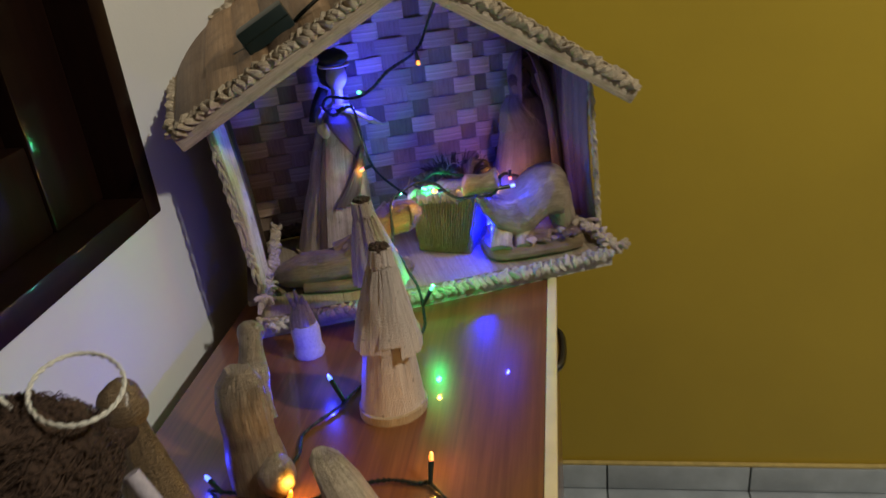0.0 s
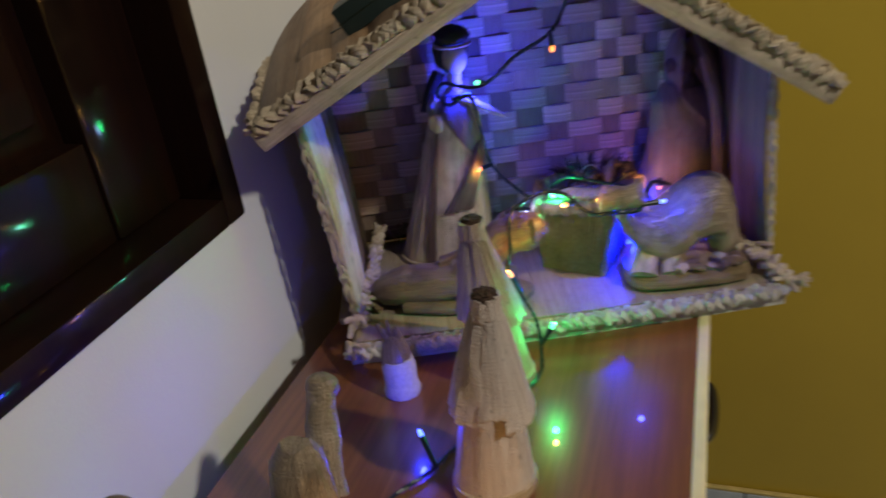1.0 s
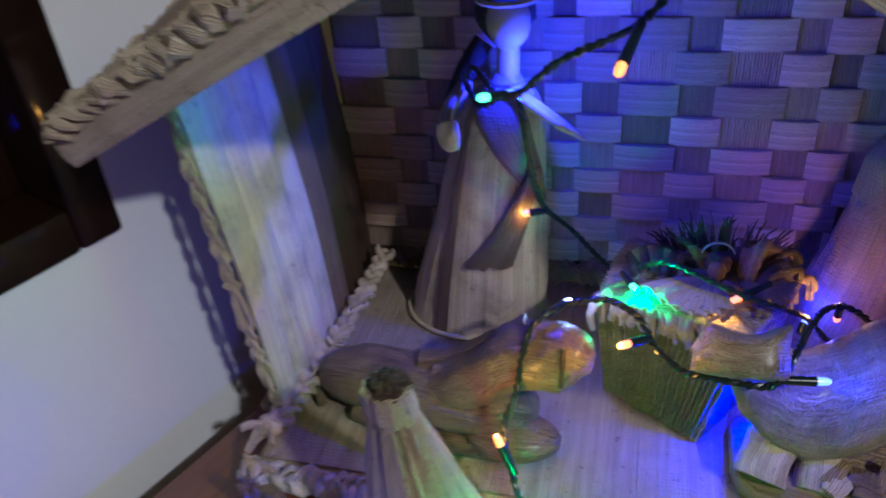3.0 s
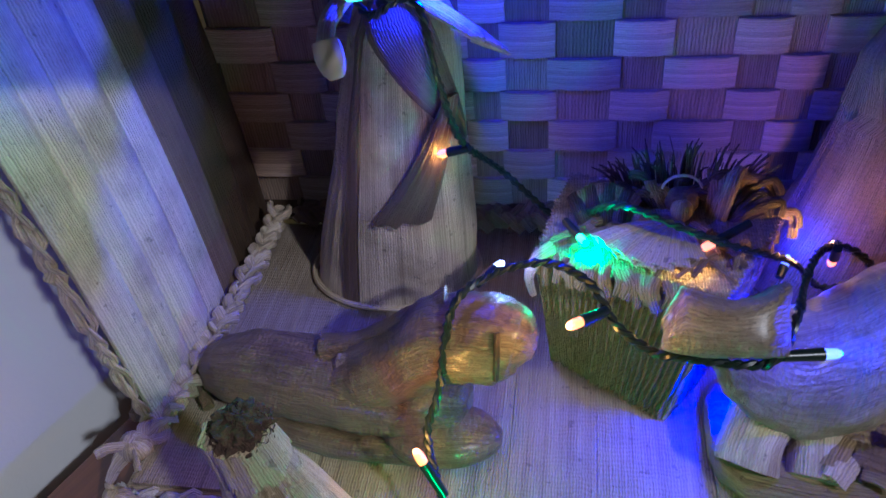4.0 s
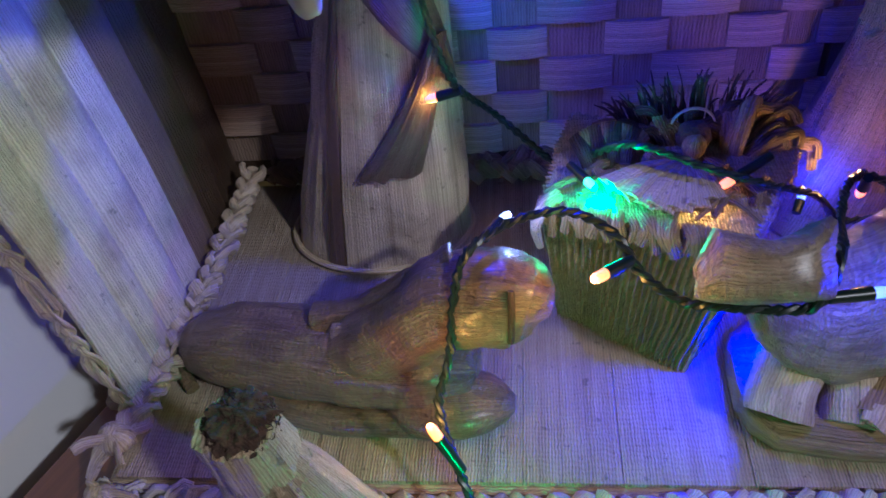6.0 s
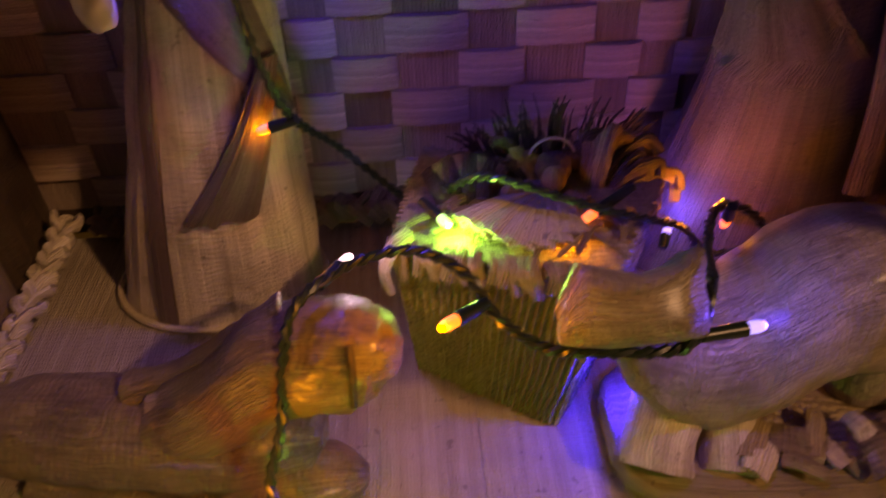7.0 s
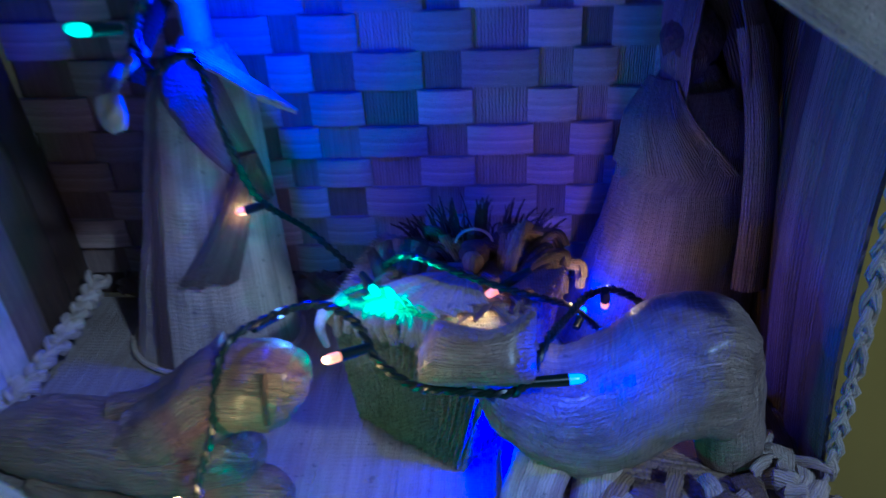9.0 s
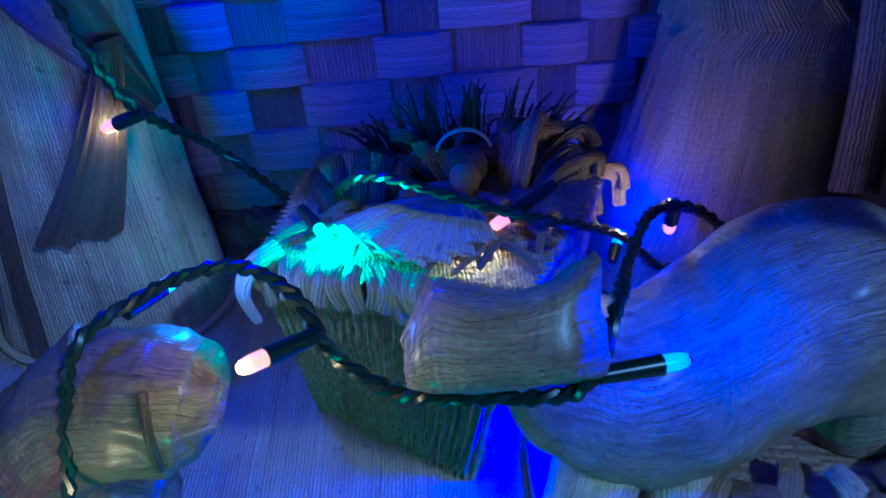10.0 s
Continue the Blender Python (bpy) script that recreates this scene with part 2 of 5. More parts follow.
# ---- mesh builder ----
class Shape:
    """Collects vertices, faces, UVs in metres and material slots."""

    def __init__(self):
        self.v, self.f, self.uv, self.mi = [], [], [], []

    def face(self, idx, uvs, slot=0):
        self.f.append(idx)
        self.uv.append(uvs)
        self.mi.append(slot)

    def loft(self, rings, closed=True, cap0=True, cap1=True, slot=0):
        base, n = len(self.v), len(rings[0])
        rings = [[Vector(p) for p in r] for r in rings]
        width = max(sum((r[(k + 1) % n] - r[k]).length for k in range(n)) for r in rings)
        vs = [0.0]
        for a, b in zip(rings, rings[1:]):
            vs.append(vs[-1] + sum((p - q).length for p, q in zip(a, b)) / n)
        for r in rings:
            self.v.extend(r)
        m = n if closed else n - 1
        for i in range(len(rings) - 1):
            for k in range(m):
                k2 = (k + 1) % n
                u0, u1 = width * k / m, width * (k + 1) / m
                self.face((base + i * n + k, base + i * n + k2, base + (i + 1) * n + k2, base + (i + 1) * n + k),
                          ((u0, vs[i]), (u1, vs[i]), (u1, vs[i + 1]), (u0, vs[i + 1])), slot)
        for on, i, flip in ((cap0, 0, True), (cap1, len(rings) - 1, False)):
            if on and closed:
                idx = [base + i * n + k for k in range(n)]
                c = sum((self.v[j] for j in idx), Vector()) / n
                self.v.append(c)
                ci = len(self.v) - 1
                for k in range(n):
                    a, b = idx[k], idx[(k + 1) % n]
                    tri = (b, a, ci) if flip else (a, b, ci)
                    self.face(tri, tuple((self.v[j].x - c.x, self.v[j].y + self.v[j].z - c.y - c.z) for j in tri), slot)
        return self

    def tube(self, pts, rad, n=8, slot=0, steps=6, cap=True, flat=1.0, up=(0, 0, 1)):
        pts = smooth_line(pts, steps)
        rings = []
        side = None
        for i, p in enumerate(pts):
            d = (pts[min(i + 1, len(pts) - 1)] - pts[max(i - 1, 0)]).normalized()
            if side is None:
                side = d.cross(Vector(up))
                if side.length < 0.1:
                    side = d.cross(Vector((1, 0, 0)))
            side = (side - d * side.dot(d)).normalized()
            top = side.cross(d)
            r = rad(i / (len(pts) - 1)) if callable(rad) else rad
            rings.append([p + side * (r * math.cos(2 * math.pi * k / n)) + top * (flat * r * math.sin(2 * math.pi * k / n)) for k in range(n)])
        return self.loft(rings, True, cap, cap, slot)

    def ball(self, c, r, nu=16, nv=10, slot=0, wobble=0.0, freq=40.0, turn=None, lie=False):
        c = Vector(c)
        rings = []
        for j in range(1, nv):
            a = math.pi * j / nv
            ring = []
            for k in range(nu):
                b = 2 * math.pi * k / nu
                if lie:
                    p = Vector((-r[0] * math.cos(a), r[1] * math.sin(a) * math.cos(b), r[2] * math.sin(a) * math.sin(b)))
                else:
                    p = Vector((r[0] * math.sin(a) * math.cos(b), r[1] * math.sin(a) * math.sin(b), -r[2] * math.cos(a)))
                if wobble:
                    p *= 1 + wobble * noise.noise((p + c) * freq)
                if turn:
                    p = turn @ p
                ring.append(c + p)
            rings.append(ring)
        return self.loft(rings, True, True, True, slot)

    def slab(self, lo, hi, b=0.0015, slot=0, turn=None, at=None):
        """A box with chamfered edges; UV along its longest side."""
        bm = bmesh.new()
        bmesh.ops.create_cube(bm, size=1)
        lo, hi = Vector(lo), Vector(hi)
        size, mid = hi - lo, (hi + lo) / 2
        for v in bm.verts:
            v.co = Vector([v.co[i] * size[i] for i in range(3)])
        if b:
            bmesh.ops.bevel(bm, geom=bm.edges[:], offset=min(b, min(size) * 0.45), segments=2, affect="EDGES", profile=0.6)
        base = len(self.v)
        bm.verts.index_update()
        long = max(range(3), key=lambda i: size[i])
        for v in bm.verts:
            co = v.co.copy()
            self.v.append((turn @ co if turn else co) + (Vector(at) if at else mid))
        for f in bm.faces:
            oth = [i for i in range(3) if i != long]
            axis = max(range(3), key=lambda i: abs(f.normal[i]))
            ua = [i for i in oth if i != axis]
            ua = ua[0] if axis != long else oth[0]
            va = long if axis != long else oth[1]
            self.face(tuple(base + v.index for v in f.verts), tuple((v.co[ua] + mid[ua], v.co[va] + mid[va]) for v in f.verts), slot)
        bm.free()
        return self

    def strip(self, pts, wide, thick=0.0012, curl=0.0, slot=0, steps=5, normal=(0, 1, 0), taper=None, n=5):
        """A leaf strip along pts: a curved sheet with thickness."""
        pts = smooth_line(pts, steps)
        rings = []
        for i, p in enumerate(pts):
            d = (pts[min(i + 1, len(pts) - 1)] - pts[max(i - 1, 0)]).normalized()
            nm = Vector(normal)
            nm = (nm - d * nm.dot(d)).normalized()
            s = d.cross(nm)
            w = wide * (taper(i / (len(pts) - 1)) if taper else 1)
            front = []
            for k in range(n):
                x = k / (n - 1) - 0.5
                front.append(p + s * (w * x) + nm * (curl * w * (1 - 4 * x * x)))
            back = [q - nm * thick for q in reversed(front)]
            rings.append(front + back)
        return self.loft(rings, True, True, True, slot)

    @staticmethod
    def braid(pts, r, pitch=0.022, slot=0, steps=10, up=(0, 0, 1)):
        """A plait of three flat strands, with a few loose ends."""
        pts = smooth_line(pts, steps)
        lens = [0.0]
        for a, b in zip(pts, pts[1:]):
            lens.append(lens[-1] + (b - a).length)
        total = lens[-1]
        count = max(8, int(total / pitch * 8))
        line = []
        for i in range(count + 1):
            d = total * i / count
            j = min(max(k for k in range(len(lens)) if lens[k] <= d + 1e-9), len(pts) - 2)
            f = (d - lens[j]) / max(1e-9, lens[j + 1] - lens[j])
            line.append(pts[j].lerp(pts[j + 1], f))
        made = []
        for s in range(3):
            strand = []
            for i, p in enumerate(line):
                d = (line[min(i + 1, count)] - line[max(i - 1, 0)]).normalized()
                side = d.cross(Vector(up)).normalized()
                top = side.cross(d)
                ph = 2 * math.pi * (total * i / count / pitch + s / 3)
                wob = 1 + 0.6 * noise.noise(p * 90 + Vector((s * 7, 0, 0)))
                ph += 1.8 * noise.noise(p * 45)
                strand.append(p + side * (0.75 * r * wob * math.sin(ph)) + top * (0.42 * r * math.sin(2 * ph)))
            made.append(Shape().tube(strand, lambda t, s=s: r * (0.48 + 0.34 * noise.noise(Vector((t * total * 300, s * 9.1, r * 100)))), 7, slot, 1, True, 0.5, up))
        return made

    def wrap(self, axis, radius, squash, span, f0, f1, off, thick=0.0012, slot=0, rows=12, n=12, ragged=0.0, pleat=0.0, seed=0.0):
        """A sheet wound round a cone: span(f) gives its first and last angle in degrees."""
        rings = []
        for i in range(rows + 1):
            f = f0 + (f1 - f0) * i / rows
            a0, a1 = span(f)
            out, inn = [], []
            for k in range(n + 1):
                a = radians(a0 + (a1 - a0) * k / n)
                g = f
                if i == 0 and ragged:
                    g += ragged * noise.noise(Vector((k * 1.7, seed, 3.3)))
                p = axis(g)
                lift = off + pleat * noise.noise(Vector((k * 0.8, seed, f * 2.0))) + 0.0012 * noise.noise(Vector((a * 2, f * 6, seed)))
                r = radius(g) + lift
                out.append(Vector((p[0] + r * math.cos(a), p[1] + squash * r * math.sin(a), p[2])))
                r -= thick
                inn.append(Vector((p[0] + r * math.cos(a), p[1] + squash * r * math.sin(a), p[2])))
            rings.append(out + inn[::-1])
        return self.loft(rings, True, True, True, slot)

    def rough(self, amp, freq, start=0):
        """Dents the surface by noise at two scales."""
        for i in range(start, len(self.v)):
            p = self.v[i]
            n1 = noise.noise_vector(p * freq)
            n2 = noise.noise_vector(p * freq * 3.7)
            self.v[i] = p + n1 * amp + n2 * amp * 0.35
        return self

    def build(self, name, mats, m=I4, smooth=True):
        me = bpy.data.meshes.new(name)
        inv = m.inverted()
        me.from_pydata([inv @ Vector(p) for p in self.v], [], self.f)
        lay = me.uv_layers.new(name="UVMap")
        lay.data.foreach_set("uv", [c for f in self.uv for q in f for c in q])
        for mt in mats if isinstance(mats, (list, tuple)) else [mats]:
            me.materials.append(mt)
        me.polygons.foreach_set("material_index", self.mi)
        me.polygons.foreach_set("use_smooth", [smooth] * len(self.f))
        bm = bmesh.new()
        bm.from_mesh(me)
        bmesh.ops.recalc_face_normals(bm, faces=bm.faces)
        bm.to_mesh(me)
        bm.free()
        if smooth:
            me.set_sharp_from_angle(angle=radians(50))
        return me


def smooth_line(pts, steps):
    pts = [Vector(p) for p in pts]
    if steps <= 1 or len(pts) < 3:
        if len(pts) == 2 and steps > 1:
            return [pts[0].lerp(pts[1], i / steps) for i in range(steps + 1)]
        return pts
    out = []
    for i in range(len(pts) - 1):
        a, b, c, d = pts[max(i - 1, 0)], pts[i], pts[i + 1], pts[min(i + 2, len(pts) - 1)]
        for k in range(steps):
            t = k / steps
            out.append(0.5 * ((2 * b) + (c - a) * t + (2 * a - 5 * b + 4 * c - d) * t * t + (3 * b - a - 3 * c + d) * t ** 3))
    out.append(pts[-1])
    return out


def ring(c, rx, ry, n=28, wob=0.0, freq=3.0, seed=0.0, phase=0.0):
    """A level ring round c, with folds."""
    out = []
    for k in range(n):
        a = 2 * math.pi * k / n + phase
        f = 1 + wob * noise.noise(Vector((math.cos(a) * freq, math.sin(a) * freq, seed)))
        out.append(Vector((c[0] + rx * f * math.cos(a), c[1] + ry * f * math.sin(a), c[2])))
    return out


PLACE = {}


def root(name, base, label, category, group="", kind="", space=HUT):
    ob = new(name)
    ob.empty_display_size = 0.02
    ob.matrix_basis = space @ Matrix.Translation(base)
    PLACE[ob.name] = Matrix.Translation(base)
    return tagged(ob, label, category, group, kind)


def part(name, shape, mats, parent, label="", smooth=True):
    """One mesh under a thing or part, from a shape in the same plan as the thing."""
    m = PLACE[parent.name]
    ob = new(name, shape.build(name, mats, m, smooth))
    ob.parent = parent
    PLACE[ob.name] = m
    return tagged(ob, label)


def whole(name, shape, mats, base, label, category, group="", kind="", space=HUT, smooth=True):
    """A thing of one mesh, with its origin at its base."""
    m = Matrix.Translation(base)
    ob = new(name, shape.build(name, mats, m, smooth))
    ob.matrix_basis = space @ m
    PLACE[ob.name] = m
    return tagged(ob, label, category, group, kind)


def plait(name, pts, r, pitch, m, parent, up=(0, 0, 1), label=""):
    """A plaited cord: one strand with the two others under it."""
    a, b, c = Shape.braid(pts, r, pitch, up=up)
    first = part(name, a, m, parent, label)
    part("strand", b, m, first)
    part("strand", c, m, first)
    return first


# ---- room ----
# East and south bounds are set far out, unseen, to weaken bounced light.
X0, X1, Y0, Y1, TOP = -0.455, 5.6, -5.2, 1.4, 2.7
WY, WZ0, WZ1, WY0 = 0.7245, 0.9675, 2.05, -0.45     # window: right edge, sill, head, left edge

# Unseen east and south walls and dark ceiling, coloured to cut bounced light.
for name, boxes, m, label in (
    ("wall_west", (((X0 - 0.15, Y0, 0), (X0, Y1 + 0.15, WZ0)), ((X0 - 0.15, Y0, WZ1), (X0, Y1 + 0.15, TOP)), ((X0 - 0.15, WY, WZ0), (X0, Y1 + 0.15, WZ1)), ((X0 - 0.15, Y0, WZ0), (X0, WY0, WZ1))), M_WHITE, "white painted plaster wall with a dark window"),
    ("wall_north", (((X0, Y1, 0), (X1, Y1 + 0.15, TOP)),), M_OCHRE, "ochre yellow painted plaster wall above grey skirting"),
    ("wall_east", (((X1, Y0, 0), (X1 + 0.15, Y1 + 0.15, TOP)),), M_OCHRE, "unseen ochre yellow wall that closes the room"),
    ("wall_south", (((X0, Y0 - 0.15, 0), (X1, Y0, TOP)),), M_OCHRE, "unseen ochre yellow wall that closes the room"),
    ("ceiling", (((X0 - 0.15, Y0 - 0.15, TOP), (X1 + 0.15, Y1 + 0.15, TOP + 0.1)),), M_CEIL, "unseen ceiling, darkened to cut bounced light"),
):
    s = Shape()
    for lo, hi in boxes:
        s.slab(lo, hi, 0)
    whole(name, s, m, (0, 0, 0), label, name.split("_")[0], kind="structure", space=I4, smooth=False)
floor_ob = whole("floor", Shape().slab((X0 - 0.15, Y0 - 0.15, -0.12), (X1 + 0.15, Y1 + 0.15, -0.004), 0), M_GROUT, (0, 0, 0), "grey marbled ceramic tiles with dark joints", "floor", kind="structure", space=I4, smooth=False)
skirt = root("baseboard", (0, Y1, 0), "grey ceramic skirting tiles under an ochre wall", "baseboard", kind="structure", space=I4)
part("grout_bed", Shape().slab((X0, Y1 - 0.006, 0.0), (X1, Y1 - 0.001, 0.066), 0), M_GROUT, skirt)
part("grout_line", Shape().slab((X0, Y1 - 0.011, 0.066), (X1, Y1 - 0.001, 0.072), 0.002), M_GROUTTOP, skirt, "yellowed strip of grout")

# ---- window ----
win = root("window_1", (X0, 0.2, WZ0), "dark varnished wooden window with closed shutter panels", "window", kind="structure", space=I4)
D = 0.003
part("frame", Shape().slab((X0 - 0.10, WY - 0.024, WZ0), (X0 + D, WY, WZ1), 0.003), M_WINDOW, win)
part("frame", Shape().slab((X0 - 0.10, WY0, WZ0), (X0 + D, WY0 + 0.024, WZ1), 0.003), M_WINDOW, win)
part("sill", Shape().slab((X0 - 0.10, WY0 + 0.024, WZ0), (X0 + D, WY - 0.024, WZ0 + 0.024), 0.003), M_WINDOW, win)
part("head", Shape().slab((X0 - 0.10, WY0 + 0.024, WZ1 - 0.024), (X0 + D, WY - 0.024, WZ1), 0.003), M_WINDOW, win)
mid_y = (WY0 + WY) / 2
for a, b in ((WY0 + 0.024, mid_y - 0.002), (mid_y + 0.002, WY - 0.024)):
    leaf = part("shutter", Shape().slab((X0 - 0.075, a + 0.07, WZ0 + 0.09), (X0 - 0.055, b - 0.07, WZ1 - 0.09), 0.002), M_WINDOW, win)
    for lo, hi in (((a, WZ0 + 0.024), (a + 0.075, WZ1 - 0.024)), ((b - 0.075, WZ0 + 0.024), (b, WZ1 - 0.024))):
        part("stile", Shape().slab((X0 - 0.08, lo[0], lo[1]), (X0 - 0.035, hi[0], hi[1]), 0.004), M_WINDOW, leaf)
    for z0, z1 in ((WZ0 + 0.024, WZ0 + 0.10), (WZ0 + 0.50, WZ0 + 0.58), (WZ1 - 0.10, WZ1 - 0.024)):
        part("rail", Shape().slab((X0 - 0.08, a + 0.075, z0), (X0 - 0.037, b - 0.075, z1), 0.004), M_WINDOW, leaf)
    for z0, z1 in ((WZ0 + 0.10, WZ0 + 0.50), (WZ0 + 0.58, WZ1 - 0.10)):
        part("panel", Shape().slab((X0 - 0.06, a + 0.095, z0 + 0.02), (X0 - 0.044, b - 0.095, z1 - 0.02), 0.007), M_WINDOW, leaf)

# ---- sideboard ----
TX0, TX1, TY0, TY1 = -0.416, -0.087, -0.35, 1.12
side = root("sideboard", (-0.25, 0.4, 0), "varnished brown wooden sideboard with a cream edge strip", "sideboard", space=I4)
part("top", Shape().slab((TX0, TY0, TABLE - 0.022), (TX1 - 0.009, TY1, TABLE), 0.002), M_TABLE, side)
part("edge_strip", Shape().slab((TX1 - 0.009, TY0, TABLE - 0.022), (TX1, TY1, TABLE), 0.001), M_CREAMEDGE, side, "cream edge band")
part("body", Shape().slab((TX0 + 0.01, TY0 + 0.02, 0.06), (TX1 - 0.02, TY1 - 0.02, TABLE - 0.022), 0.002), M_TABLE, side)
for k in range(3):
    y0 = TY0 + 0.03 + k * 0.47
    door = part("door", Shape().slab((TX1 - 0.02, y0, 0.08), (TX1 - 0.004, y0 + 0.46, TABLE - 0.03), 0.002), M_TABLE, side)
part("handle", Shape().tube([(TX1 - 0.004, 0.70, 0.80), (TX1 + 0.003, 0.71, 0.80), (TX1 + 0.005, 0.735, 0.80), (TX1 + 0.003, 0.76, 0.80), (TX1 - 0.004, 0.77, 0.80)], 0.004, 8), M_METAL, side, "dark metal handle")
for x in (TX0 + 0.03, TX1 - 0.05):
    for y in (TY0 + 0.05, TY1 - 0.05):
        part("leg", Shape().slab((x - 0.02, y - 0.02, 0), (x + 0.02, y + 0.02, 0.06), 0.002), M_TABLE, side)


# ---- hut ----
UL, UR, WF, WB = -0.088, 0.282, 0.795, 0.985
UA, ZA = 0.092, 1.150           # ridge
EL, ER, ZE, ZER = -0.115, 0.294, 1.044, 1.020


def roof_z(u):
    """Underside of the roof."""
    return ZE + (ZA - ZE) * (u - EL) / (UA - EL) if u < UA else ZER + (ZA - ZER) * (ER - u) / (ER - UA)


hut = root("nativity_hut", (0.1, 0.89, TABLE), "small hut of dried banana leaf with braided edges", "crib hut")
part("floor_board", Shape().slab((UL, WF, TABLE), (UR, WB, FLOOR - 0.002), 0.003), M_BASE, hut)
# leaf strips over the floor
u = UL + 0.004
k = 0
while u < UR - 0.012:
    w = random.uniform(0.026, 0.048)
    e = min(u + w, UR - 0.003)
    part("floor_strip", Shape().slab((u, WF + 0.004, FLOOR - 0.002), (e - 0.0002, WB - 0.004, FLOOR + random.uniform(0, 0.0005)), 0.0004), M_BASE, hut)
    u, k = e, k + 1
plait("lip_braid", [(UL - 0.004, WF - 0.004, TABLE + 0.014), (0.1, WF - 0.006, TABLE + 0.015), (UR - 0.002, WF - 0.002, TABLE + 0.015)], 0.0080, 0.021, M_LIP, hut, label="whitish plaited front edge")
part("lip_board", Shape().strip([(UL - 0.002, WF - 0.002, TABLE + 0.006), (0.1, WF - 0.004, TABLE + 0.006), (UR, WF, TABLE + 0.006)], 0.012, 0.004, 0.02, normal=(0, -1, 0)), M_LIP, hut)
plait("side_braid", [(-0.080, 0.808, FLOOR + 0.012), (-0.072, 0.86, FLOOR + 0.014), (-0.064, 0.93, FLOOR + 0.022), (-0.060, 0.955, FLOOR + 0.032)], 0.0066, 0.024, M_BRAID, hut)
plait("side_braid", [(0.284, 0.800, FLOOR + 0.004), (0.276, 0.83, FLOOR + 0.010), (0.262, 0.858, FLOOR + 0.012), (0.262, 0.93, FLOOR + 0.010)], 0.009, 0.026, M_BRAID, hut)
plait("back_braid", [(-0.06, WB - 0.008, FLOOR + 0.014), (0.1, WB - 0.009, FLOOR + 0.012), (0.25, WB - 0.008, FLOOR + 0.012)], 0.0085, 0.028, M_VEIL, hut)


def knot(c, r, seed):
    """A tied tuft of loose husk ends."""
    rnd = random.Random(seed)
    ends = []
    for k in range(7):
        a = rnd.uniform(0, 6.28)
        d = Vector((math.cos(a), math.sin(a) * 0.6 - 0.3, rnd.uniform(-0.5, 0.7))) * r * rnd.uniform(0.7, 1.3)
        p = Vector(c)
        ends.append(Shape().strip([p, p + d * 0.6 + Vector((0, 0, 0.15 * r)), p + d], r * rnd.uniform(0.35, 0.6), 0.0010, 0.2, normal=(0, -1, 0.3), taper=lambda t: 1 - 0.5 * t))
    tuft = part("knot", Shape().ball(c, (r * 0.5, r * 0.45, r * 0.45), 14, 9, wobble=0.25, freq=160), M_BRAID, hut)
    for e in ends:
        part("husk_end", e, M_BRAID, tuft)


knot((-0.080, 0.806, FLOOR + 0.016), 0.014, 3)
knot((-0.086, 0.790, TABLE + 0.018), 0.013, 4)
knot((0.268, 0.846, FLOOR + 0.012), 0.016, 5)
knot((0.288, 0.796, TABLE + 0.018), 0.014, 6)


def side_panel(u_low, u_high, w0, w1, sign, mats):
    """Upright leaf strips laid beside each other."""
    panel = part("side_panel", Shape().slab((min(u_low, u_high) - 0.003, w0 + 0.004, FLOOR), (max(u_low, u_high) - 0.001, w1, FLOOR + 0.006), 0.001), M_PANELD, hut)
    w = w0
    j = 0
    while w < w1 - 0.004:
        wd = (0.020, 0.017, 0.024, 0.020, 0.022, 0.026, 0.030)[j % 7]
        e = min(w + wd, w1)
        z1 = min(roof_z(u_high), 1.06) + 0.004 + (0.15 if sign > 0 else 0.06) * ((w + e) / 2 - 0.788)
        mid = (w + e) / 2
        bow = sign * 0.004
        pts = [(u_low, mid, FLOOR + 0.002), (u_low * 0.6 + u_high * 0.4 + bow, mid, FLOOR + 0.07), (u_low * 0.3 + u_high * 0.7 + bow, mid, FLOOR + 0.13), (u_high, mid, z1)]
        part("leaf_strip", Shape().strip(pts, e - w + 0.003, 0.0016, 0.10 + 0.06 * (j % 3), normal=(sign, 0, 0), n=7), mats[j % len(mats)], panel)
        w, j = e, j + 1
    return panel


# Rear and right strips: brown husk with the hut's inner shade in their colour.
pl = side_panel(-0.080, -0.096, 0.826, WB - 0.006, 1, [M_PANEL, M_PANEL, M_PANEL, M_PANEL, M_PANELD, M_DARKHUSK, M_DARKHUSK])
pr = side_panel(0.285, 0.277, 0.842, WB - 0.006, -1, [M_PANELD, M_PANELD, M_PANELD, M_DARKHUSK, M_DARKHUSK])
plait("edge_braid", [(-0.082, 0.823, FLOOR + 0.008), (-0.088, 0.822, 0.93), (-0.097, 0.823, 1.045)], 0.0038, 0.042, M_BRAID, hut, (0, 1, 0))
plait("edge_braid", [(0.287, 0.839, FLOOR + 0.008), (0.284, 0.839, 0.93), (0.278, 0.839, 1.035)], 0.0032, 0.034, M_BRAID, hut, (0, 1, 0))
# backing board of the woven wall, cut to the roof
s = Shape()
outline = [(UL, FLOOR), (UR, FLOOR), (UR, roof_z(UR) + 0.012), (UA, ZA + 0.028), (UL, roof_z(UL) + 0.032)]
s.loft([[(a, WB + 0.001, z) for a, z in outline], [(a, WB + 0.007, z) for a, z in outline]])
back = part("back_wall", s, M_DARKHUSK, hut, "woven wall of pale and brown leaf strips", smooth=False)


